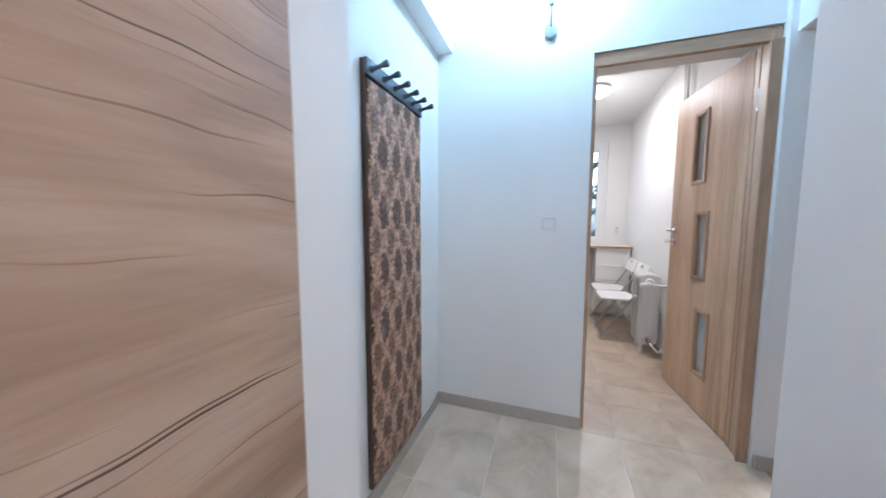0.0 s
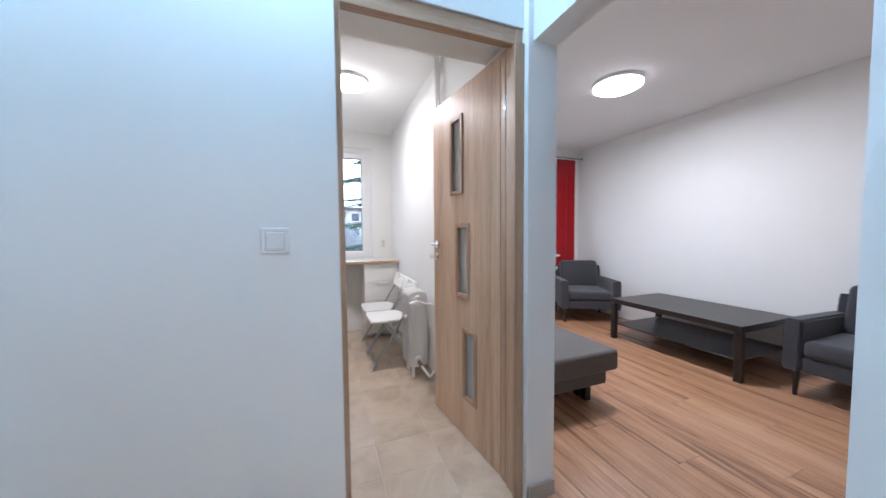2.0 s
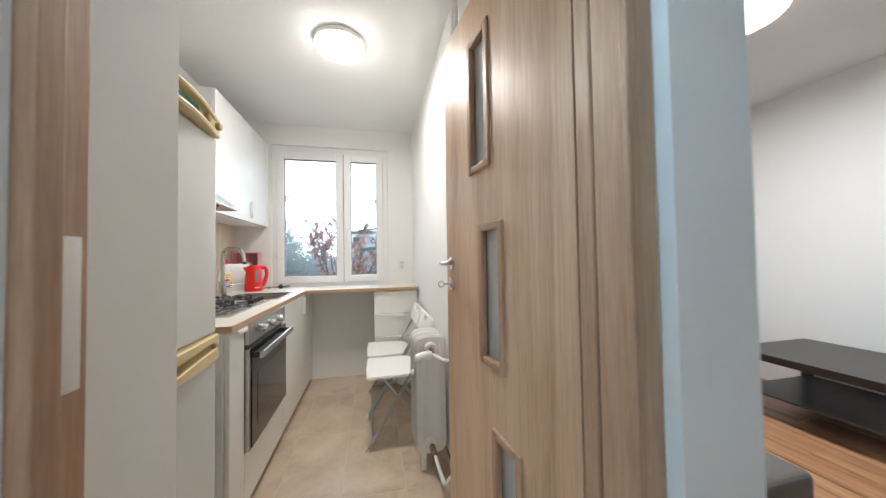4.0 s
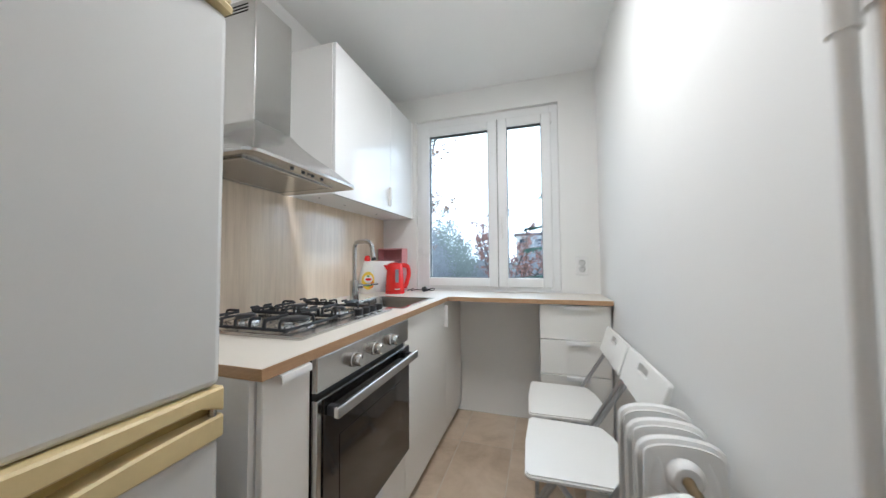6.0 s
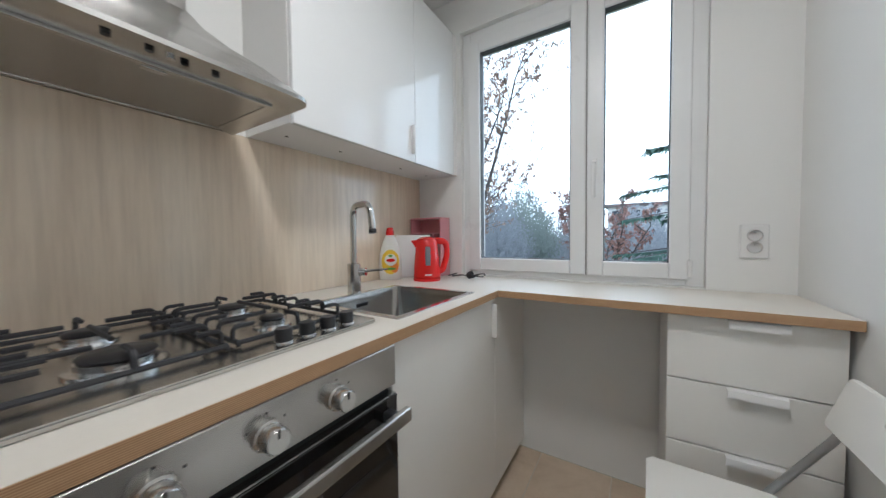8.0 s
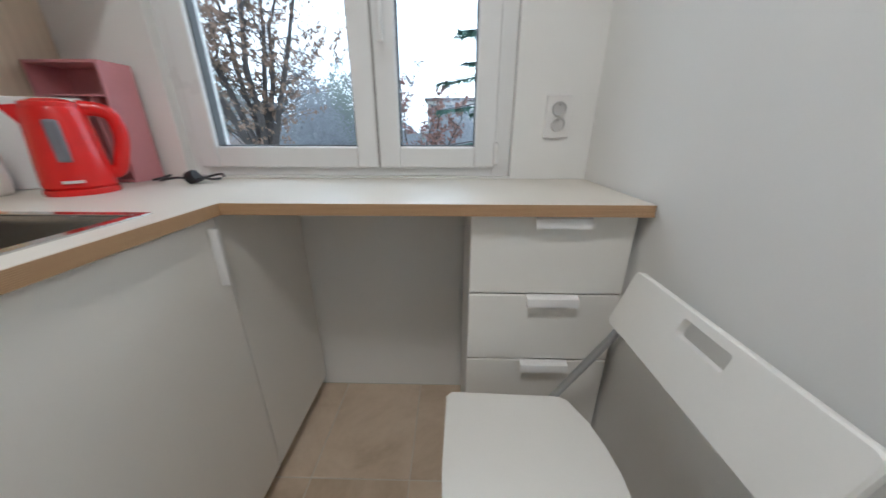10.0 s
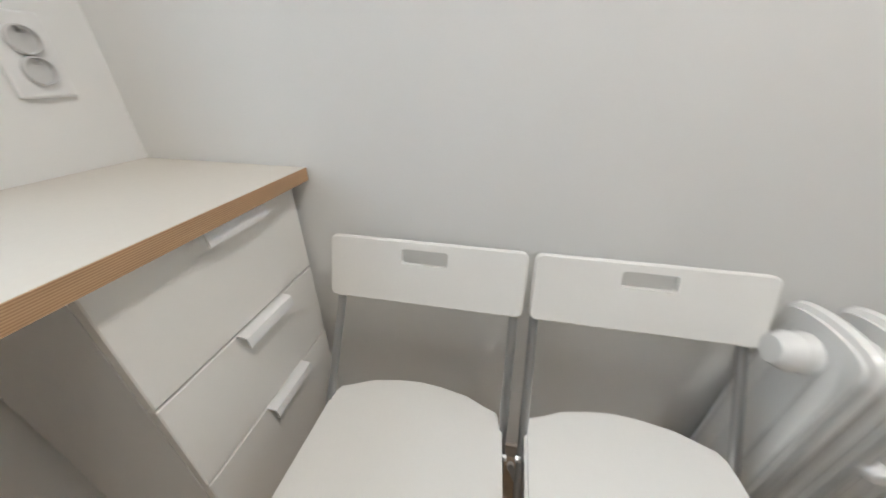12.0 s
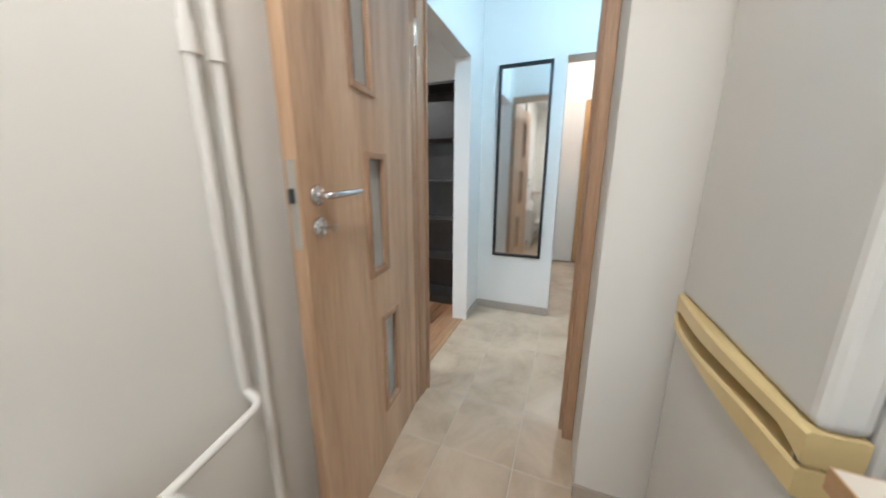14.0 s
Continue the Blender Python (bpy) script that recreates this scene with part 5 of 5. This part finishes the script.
rack = thing("plate_rack", (0.495, 3.912, WT), "small beech wood plate rack on the worktop", "plate rack")
for y in (-0.048, 0.048):
    ends = [(0.088 * s + 0.011 * math.cos(a), y + 0.013 * math.sin(a)) for s, b in ((1, -90), (-1, 90)) for a in (radians(b + k * 45) for k in range(5))]
    part("base_bar", prism(bmesh.new(), ends, "z", 0, 0.017, 0.002), BEECH, rack)
    for k in range(6):
        part("peg", lathe(bmesh.new(), [(0.0075, 0.015), (0.0075, 0.092), (0.006, 0.095)], (-0.076 + k * 0.0304, y, 0), 10), BEECH, rack, "", True)
for x in (-0.062, 0.062):
    part("cross_dowel", tube(bmesh.new(), [(x, -0.048, 0.012), (x, 0.048, 0.012)], 0.0055, 10), BEECH, rack, "", True)

# hall: coat panel
panel = thing("coat_panel", (0.388, 2.186, 0.098), "tall coat panel covered in brown floral tapestry with pegs", "coat rack")
PW, PH = 0.252, 1.678
part("board", B((0, -PW, 0), (0.018, PW, PH), 0.002, 1), LEATHER, panel, "dark brown board")
cl = bmesh.new()
NY, NZ = 14, 60
grid = []
for j in range(NZ + 1):
    row = []
    for i in range(NY + 1):
        y, z = -PW + 0.012 + (2 * PW - 0.014) * i / NY, 0.008 + (PH - 0.075) * j / NZ
        row.append(cl.verts.new((0.021 + 0.006 * math.sin(math.pi * i / NY) * (0.7 + 0.3 * math.sin(z * 9)) + 0.0015 * math.sin(y * 40 + z * 23), y, z)))
    grid.append(row)
for a, b in zip(grid, grid[1:]):
    for i in range(NY):
        cl.faces.new((a[i], a[i + 1], b[i + 1], b[i]))
cloth = part("cloth", cl, CLOTH, panel, "brown floral woven cloth", True)
cloth.modifiers.new("thick", "SOLIDIFY").thickness = 0.003
part("rail", B((0.018, -PW, PH - 0.062), (0.032, PW, PH), 0.003), GUN, panel, "dark metal rail")
for k in range(6):
    y = -PW + 0.03 + k * (2 * PW - 0.06) / 5
    m = Matrix.Translation((0.031, y, PH - 0.035)) @ Matrix.Rotation(radians(80), 4, "Y")
    part("peg", lathe(bmesh.new(), [(0.012, 0), (0.0105, 0.006), (0.0080, 0.016), (0.0075, 0.042), (0.0115, 0.060), (0.0125, 0.070), (0.0100, 0.074)], m=m, steps=16), GUN, panel, "turned dark peg", True)
for k in range(13):
    for s in (-1, 1):
        z = 0.05 + k * (PH - 0.16) / 12
        part("nail", lathe(bmesh.new(), [(0.006, 0), (0.005, 0.0025), (0.002, 0.0035)], m=Matrix.Translation((0.022, s * (PW - 0.018), z)) @ Matrix.Rotation(radians(90), 4, "Y"), steps=10), NAIL, panel, "brass nail", True)

# hall: mirror
mr = thing("wall_mirror", (1.695, YS1, 0.505), "tall mirror in a thin black frame", "mirror")
part("mirror_frame", rim(bmesh.new(), (-0.20, 0), (0.20, 1.50), "y", 0.022, 0.001, 0.028, 0.002), BLACK, mr, "thin black frame")
part("mirror_glass", B((-0.18, 0.004, 0.02), (0.18, 0.012, 1.48)), MIRROR, mr, "silver glass")

# passage: wardrobe, doors at the end
wd = thing("wardrobe", (0.30, 0.455, 0), "tall wardrobe with rustic craft oak doors", "wardrobe")
part("carcass", B((-0.32, -0.91, 0), (0.295, 0.905, 2.5)), CARCASS, wd)
for a, b in ((-0.91, -0.002), (0.002, 0.915)):
    part("door", B((0.297, a, 0.02), (0.325, b, 2.48), 0.003), WARDROBE, wd, "rustic oak decor door with dark cracks")
dd = thing("white_door", (1.30, -0.43, 0), "white passage door", "door")
part("leaf", B((-0.085, -0.015, 0.012), (0.20, 0.02, 2.09), 0.004), CABINET, dd)
part("panel", B((-0.06, 0.0205, 0.15), (0.15, 0.026, 1.6), 0.004), CABINET, dd)
bd = thing("beige_door", (1.06, -0.40, 0), "light wooden door at the passage end", "door")
part("leaf", B((-0.40, -0.045, 0.012), (0.15, 0.0, 2.09), 0.004), BEIGE, bd)
part("architrave", B((0.09, 0.001, 0.012), (0.15, 0.02, 2.11), 0.004), BEIGE, bd)
part("handle", tube(bmesh.new(), rounded([(0.03, 0.0, 1.05), (0.03, 0.05, 1.05), (-0.08, 0.05, 1.05)], 0.012), 0.008, 10), CHROME, bd, "", True)

# living room
daybed = thing("daybed", (2.645, 4.15, 0), "grey fabric daybed on short black legs", "daybed")
part("frame", B((-0.39, -0.93, 0.13), (0.38, 0.95, 0.24), 0.012), SOFA_FAB, daybed, "grey upholstered base")
part("mattress", B((-0.42, -0.985, 0.242), (0.43, 0.98, 0.385), 0.022, 3), SOFA_FAB, daybed, "grey woven mattress")
for x in (-0.33, 0.27):
    for y in (-0.85, -0.78, 0.85):
        part("leg", B((x - 0.025, y - 0.025, 0), (x + 0.025, y + 0.025, 0.132), 0.004), BLACK, daybed)

ct = thing("coffee_table", (4.59, 3.612, 0), "black-brown low coffee table with a lower shelf", "coffee table")
part("tabletop", B((-0.39, -0.59, 0.40), (0.39, 0.59, 0.45), 0.003), BLACKBROWN, ct)
part("shelf", B((-0.36, -0.56, 0.16), (0.36, 0.56, 0.172), 0.002, 1), BLACKBROWN, ct)
for x in (-0.365, 0.365):
    for y in (-0.565, 0.565):
        part("leg", B((x - 0.025, y - 0.025, 0), (x + 0.025, y + 0.025, 0.399), 0.002, 1), BLACKBROWN, ct)


def armchair():
    c = thing("armchair", (4.59, 5.00, 0), "dark grey fabric armchair on thin black legs", "armchair", "grey armchairs", rz=-30)
    part("seat_base", B((-0.27, -0.36, 0.19), (0.27, 0.30, 0.30), 0.015, 3), GREY_FAB, c)
    part("seat_cushion", B((-0.265, -0.375, 0.302), (0.265, 0.18, 0.42), 0.035, 4), GREY_FAB, c, "soft seat cushion", True)
    m = Matrix.Translation((0, 0.15, 0.40)) @ Matrix.Rotation(radians(-14), 4, "X")
    part("back_cushion", box(bmesh.new(), (-0.26, 0.0, 0.0), (0.26, 0.14, 0.40), 0.05, 4, m), GREY_FAB, c, "soft back cushion", True)
    m = Matrix.Translation((0, 0.27, 0.19)) @ Matrix.Rotation(radians(-10), 4, "X")
    part("backrest", box(bmesh.new(), (-0.34, 0.0, 0.0), (0.34, 0.08, 0.52), 0.02, 3, m), GREY_FAB, c)
    for s in (-1, 1):
        part("armrest", prism(bmesh.new(), [(-0.38, 0.19), (0.34, 0.19), (0.36, 0.54), (-0.36, 0.56)], "x", s * 0.272, s * 0.37, 0.015), GREY_FAB, c, "slab armrest")
    for x in (-0.31, 0.31):
        for y in (-0.32, 0.27):
            part("leg", lathe(bmesh.new(), [(0.013, 0), (0.022, 0.192)], (x, y, 0), 12), BLACK, c, "", True)
    return c


ar = armchair()
copy_thing(ar, pose(4.69, 2.475, 0, 0, 0, -90))
bk = thing("bookcase", (2.585, 1.50, 0), "tall black-brown bookcase with empty shelves", "bookcase")
for x in (-0.40, 0.38):
    part("side_panel", B((x, -0.14, 0), (x + 0.02, 0.14, 1.92), 0.001, 1), BLACKBROWN, bk)
part("back_panel", B((-0.38, -0.14, 0.06), (0.38, -0.132, 1.90)), BLACKBROWN, bk)
for z in (0.06, 0.42, 0.78, 1.12, 1.48, 1.90):
    part("shelf", B((-0.379, -0.131, z), (0.379, 0.138, z + 0.02), 0.001, 1), BLACKBROWN, bk)
part("kick_board", B((-0.379, 0.10, 0), (0.379, 0.115, 0.059)), BLACKBROWN, bk)

cur = thing("curtain", (4.70, 5.47, 0.03), "long red curtain hanging in folds beside the window", "curtain")
cb = bmesh.new()
cols = 40
g = [[cb.verts.new((-0.17 + 0.34 * i / cols, 0.028 * math.sin(i * 0.95) * (0.6 + 0.4 * (1 - z / 2.3)), z)) for i in range(cols + 1)] for z in (0, 0.6, 1.2, 1.8, 2.28)]
for a, b in zip(g, g[1:]):
    for i in range(cols):
        cb.faces.new((a[i], a[i + 1], b[i + 1], b[i]))
cs = part("cloth", cb, CURTAIN, cur, "", True)
cs.modifiers.new("thick", "SOLIDIFY").thickness = 0.003
rod = thing("curtain_rod", (4.1, 5.47, 2.34), "thin steel curtain rod on brackets", "curtain rod")
part("rod", tube(bmesh.new(), [(-1.1, 0, 0), (0.88, 0, 0)], 0.010, 10), STEEL, rod, "", True)
part("finial", lathe(bmesh.new(), [(0.012, 0), (0.018, 0.01), (0.018, 0.03), (0.012, 0.04)], m=Matrix.Translation((0.88, 0, 0)) @ Matrix.Rotation(radians(90), 4, "Y")), STEEL, rod, "", True)
for x in (-0.9, 0.8):
    part("bracket", tube(bmesh.new(), [(x, 0, 0), (x, 0.11, 0)], 0.006, 8), STEEL, rod, "", True)
lr = thing("radiator", (4.25, 5.50, 0.0), "white cast-iron radiator under the living room window", "radiator")
for k in range(13):
    b = bmesh.new()
    x = -0.40 + k * 0.062
    for y in (-0.035, 0.035):
        tube(b, [(x, y, 0.13), (x, y, 0.16), (x, y, 0.62), (x, y, 0.65)], [0.026, 0.019, 0.019, 0.026], 8)
    for z in (0.135, 0.645):
        box(b, (x - 0.028, -0.058, z - 0.034), (x + 0.028, 0.058, z + 0.034), 0.014, 2)
    part("section", b, ENAMEL, lr, "", True)
for x in (-0.37, 0.31):
    part("foot", B((x - 0.02, -0.04, 0), (x + 0.02, 0.04, 0.105), 0.004), ENAMEL, lr)

# outside
ground = structure("ground", B((-400, 6.2, -3.2), (400, 700, -3.0)), GRASS, "winter grass outside the window", "ground")
bd2 = bmesh.new()
lathe(bd2, [(720, -60), (720, 200), (560, 420), (300, 560), (5, 620)], (0, 0, 0), 48)
bmesh.ops.delete(bd2, geom=[f for f in bd2.faces if len(f.verts) > 4 and f.calc_center_median().z < 0], context="FACES")
SKYGLOW = glow("overcast_sky", (0.84, 0.93, 1.0), 2.1)
structure("backdrop", bd2, SKYGLOW, "white overcast sky", "sky")


def tree(name, at, height, spread, leaf, leaves, seed, label, fork=0.34, stems=5, lean=0.0, size=(0.035, 0.075)):
    """A bare tree that forks into rising stems: tapered trunk, limbs, twigs, and dry leaves hanging on."""
    rnd = random.Random(seed)
    t = thing(name, at, label, "tree")
    trunk, limbs = bmesh.new(), bmesh.new()
    fz = fork * height
    base = 0.0115 * height
    tube(trunk, [(lean * (k / 5) ** 2 * 0.5 + 0.05 * math.sin(k * 1.9), 0.03 * math.sin(k * 2.3), fz * k / 5) for k in range(6)], [base * (1.25 - 0.09 * k) for k in range(6)], 9)
    root = Vector((lean * 0.5, 0, fz - 0.06))
    tips = []

    def twig(p, d, ln, r):
        q = p + d * ln
        tube(limbs, [p, p.lerp(q, 0.5) + Vector((rnd.gauss(0, 0.03), rnd.gauss(0, 0.03), 0.05 * ln)), q], [r, r * 0.7, 0.003], 4)
        tips.append((p, q))

    for k in range(stems):
        a = 6.283 * k / stems + rnd.uniform(-0.4, 0.4)
        tilt = rnd.uniform(0.12, 0.46)
        ln = height * (1 - fork) * rnd.uniform(0.78, 1.05)
        d = Vector((math.cos(a) * tilt, math.sin(a) * tilt, 1)).normalized()
        start = root - Vector((0, 0, rnd.uniform(0, 0.5 * fz)))
        line = [start + d * ln * j / 7 + Vector((math.cos(a), math.sin(a), 0)) * 0.10 * spread * (j / 7) ** 2 + Vector((rnd.gauss(0, 0.05), rnd.gauss(0, 0.05), 0)) * j / 3 for j in range(8)]
        tube(limbs, line, [base * 0.62 * (1.02 - j / 7.4) + 0.006 for j in range(8)], 6)
        for j in range(16):
            f = rnd.uniform(0.10, 0.98)
            u = f * 7
            p = line[int(u)].lerp(line[min(7, int(u) + 1)], u % 1)
            b = rnd.uniform(0, 6.283)
            bd = Vector((math.cos(b), math.sin(b), rnd.uniform(0.5, 1.7))).normalized()
            bl = spread * rnd.uniform(0.25, 0.55) * (1.1 - 0.6 * f)
            q = p + bd * bl
            mid = p.lerp(q, 0.5) + Vector((0, 0, -0.05 * bl))
            tube(limbs, [p, mid, q + Vector((0, 0, 0.12 * bl))], [0.018, 0.012, 0.004], 5)
            for i in range(8):
                o = p.lerp(q, rnd.uniform(0.2, 1))
                twig(o, Vector((rnd.gauss(0, 0.8), rnd.gauss(0, 0.8), rnd.uniform(-0.3, 1.2))).normalized(), bl * rnd.uniform(0.2, 0.5), 0.010)
    vs, fs = [], []
    for k in range(leaves):
        p, q = rnd.choice(tips)
        c = p.lerp(q, rnd.uniform(0.3, 1.05)) + Vector((rnd.gauss(0, 0.04), rnd.gauss(0, 0.04), rnd.gauss(-0.03, 0.04)))
        u = Vector((rnd.gauss(0, 0.6), rnd.gauss(0, 0.6), -1)).normalized()
        w = u.cross(Vector((rnd.gauss(0, 1), rnd.gauss(0, 1), rnd.gauss(0, 1)))).normalized()
        z = rnd.uniform(*size)
        n0 = len(vs)
        vs += [c - u * z, c + w * z * 0.45, c + u * z, c - w * z * 0.45]
        fs.append((n0, n0 + 1, n0 + 2, n0 + 3))
    part("trunk", trunk, BARK, t, "dark bark", True)
    part("limbs", limbs, BARK, t, "bare rising limbs and twigs", True)
    me = bpy.data.meshes.new("crown")
    me.from_pydata(vs, [], fs)
    me.materials.append(leaf)
    ob = new("crown", me)
    ob.parent = t
    return t


def spruce(at, height, seed):
    rnd = random.Random(seed)
    t = thing("spruce_tree", at, "dark green spruce with drooping boughs", "tree")
    part("trunk", tube(bmesh.new(), [(0, 0, 0), (0, 0, height)], [0.16, 0.03], 8), BARK, t, "", True)
    vs, fs, wood_bm = [], [], bmesh.new()
    for k in range(77):
        s = 0.10 + 0.86 * (k // 7) / 11 + rnd.uniform(-0.015, 0.015)
        a = 6.283 * (k % 7) / 7 + 0.5 * (k // 7) + rnd.uniform(-0.25, 0.25)
        ln = (1 - s) * height * 0.36 * rnd.uniform(0.7, 1.1) + 0.3
        tip = Vector((math.cos(a) * ln, math.sin(a) * ln, s * height - 0.20 * ln))
        tube(wood_bm, [(0, 0, s * height), tip * 0.5 + Vector((0, 0, s * height * 0.5 - 0.03)), tip], [0.022, 0.013, 0.004], 4)
        for j in range(int(120 * ln) + 12):
            f = rnd.uniform(0.1, 1)
            c = Vector((math.cos(a) * ln * f, math.sin(a) * ln * f, s * height - 0.32 * ln * f + 0.12 * f * f * ln))
            b = a + rnd.choice((-0.9, 0.9)) + rnd.uniform(-0.35, 0.35)
            d = Vector((math.cos(b), math.sin(b), rnd.uniform(-0.75, 0.0)))
            w = d.cross(Vector((0, 0, 1))).normalized() * 0.03
            n0 = len(vs)
            vs += [c - w, c + w, c + d * rnd.uniform(0.12, 0.28)]
            fs.append((n0, n0 + 1, n0 + 2))
    me = bpy.data.meshes.new("crown")
    me.from_pydata(vs, [], fs)
    me.materials.append(NEEDLE)
    part("boughs", wood_bm, BARK, t, "dark boughs")
    ob = new("crown", me)
    ob.parent = t


tree("oak_tree", (-4.05, 14.0, -3.0), 12.5, 7.0, LEAF_B, 20000, 3, "large bare tree with some dry brown leaves", 0.30, 8, 0.3, (0.032, 0.068))
tree("beech_tree", (0.15, 17.0, -3.0), 7.0, 2.0, LEAF_R, 9000, 8, "slim tree with rusty red leaves", 0.2, 6, 0.0, (0.03, 0.06))
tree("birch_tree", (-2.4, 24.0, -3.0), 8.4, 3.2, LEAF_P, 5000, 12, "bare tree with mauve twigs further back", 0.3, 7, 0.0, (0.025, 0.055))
tree("young_tree", (-6.6, 26.0, -3.0), 8.6, 3.0, TWIG, 5000, 15, "bare tree behind the hedge, its crown paled for haze", 0.3, 7, 0.0, (0.025, 0.055))
spruce((3.15, 12.0, -3.0), 9.6, 4)


def shrub(at, r, h, seed, count, material):
    rnd = random.Random(seed)
    vs, fs = [], []
    for k in range(count):
        a, f = rnd.uniform(0, 6.283), rnd.random() ** 0.5
        p = Vector((math.cos(a) * r * f * 0.4, math.sin(a) * r * f * 0.4, 0))
        q = Vector((math.cos(a) * r * f, math.sin(a) * r * f, h * rnd.uniform(0.35, 1.0) * (1.1 - 0.5 * f)))
        w = Vector((rnd.gauss(0, 1), rnd.gauss(0, 1), 0)).normalized() * rnd.uniform(0.008, 0.02)
        c = p.lerp(q, rnd.uniform(0.2, 0.7))
        n0 = len(vs)
        vs += [c - w, c + w, q + Vector((rnd.gauss(0, 0.15), rnd.gauss(0, 0.15), 0))]
        fs.append((n0, n0 + 1, n0 + 2))
        for j in range(2):
            z = q + Vector((rnd.gauss(0, 0.2), rnd.gauss(0, 0.2), rnd.gauss(0, 0.15)))
            n0 = len(vs)
            vs += [z + Vector((-0.05, 0, -0.03)), z + Vector((0.05, 0, -0.02)), z + Vector((0.0, 0.02, 0.07))]
            fs.append((n0, n0 + 1, n0 + 2))
    me = bpy.data.meshes.new("bare_shrub")
    me.from_pydata(vs, [], fs)
    me.materials.append(material)
    ob = new("bare_shrub", me)
    ob.location = at
    return tagged(ob, "leafless thicket of shrubs behind the lawn, its colour paled for haze", "shrub", "shrubs outside")


# thicket in twig colours that carry the haze
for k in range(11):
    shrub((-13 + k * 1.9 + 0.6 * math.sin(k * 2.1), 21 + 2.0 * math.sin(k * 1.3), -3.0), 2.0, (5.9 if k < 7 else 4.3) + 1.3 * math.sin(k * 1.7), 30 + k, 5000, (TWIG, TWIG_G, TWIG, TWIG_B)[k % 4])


def house(at, w, d, storeys, seed):
    h = thing("apartment_building", at, "pale low apartment building far behind the trees", "building")
    z1 = storeys * 2.9
    part("wall", B((-w / 2, 0, 0), (w / 2, d, z1)), RENDER_W, h)
    part("roof", B((-w / 2 - 0.4, -0.4, z1), (w / 2 + 0.4, d + 0.4, z1 + 0.5)), ROOF_D, h)
    n = int(w / 2.6)
    for s in range(storeys):
        for k in range(n):
            x = -w / 2 + (k + 0.5) * w / n
            part("window", B((x - 0.65, -0.06, s * 2.9 + 0.9), (x + 0.65, -0.01, s * 2.9 + 2.3)), GLASS_FAR, h)


house((10.5, 62, -3.0), 26, 10, 3, 1)

# floor pieces: tiles and planks
tile_mesh = {}


def piece(kind, w, d, h, material, bevel):
    key = (kind, round(w, 3), round(d, 3))
    if key not in tile_mesh:
        b = B((0, 0, -h), (w, d, 0), bevel, 1)
        me = bpy.data.meshes.new(kind)
        b.to_mesh(me)
        b.free()
        me.materials.append(material)
        tile_mesh[key] = me
    return tile_mesh[key]


def lay(kind, x0, x1, y0, y1, parent, material, gap, top, h, bevel):
    if x1 - x0 < 0.012 or y1 - y0 < 0.012:
        return
    ob = new(kind, piece(kind, x1 - x0 - gap, y1 - y0 - gap, h, material, bevel))
    ob.location = (x0 + gap / 2, y0 + gap / 2, top)
    ob.parent = parent


TX, TY, OX, OY = 0.3145, 0.607, 0.805, 2.753
for i in range(-3, 5):
    for j in range(-6, 6):
        a, b, c, d = OX + i * TX, OX + (i + 1) * TX, OY + j * TY, OY + (j + 1) * TY
        regions = [(0.387, XO0 + 0.03, YS1, YN), (XL, XR, YK, YW), (0.62, 1.405, YS0, YS1), (-0.1, 1.53, -0.45, YS0), (DXW, DX1, YN, YK)]
        for r in regions:
            lay("tile", max(a, r[0]), min(b, r[1]), max(c, r[2]), min(d, r[3]), floor, TILE, 0.004, 0.0, 0.008, 0.0012)
PLW, PLL = 0.193, 1.29
for i in range(16):
    shift = (0.0, 0.62, 0.25, 0.9)[i % 4]
    for j in range(-1, 4):
        a, c = XO0 + 0.045 + i * PLW, 1.35 - shift + j * PLL
        lay("plank", a, min(a + PLW, 5.05), max(c, 1.35), min(c + PLL, 5.58), floor_living, PLANK, 0.0012, 0.0, 0.009, 0.0012)
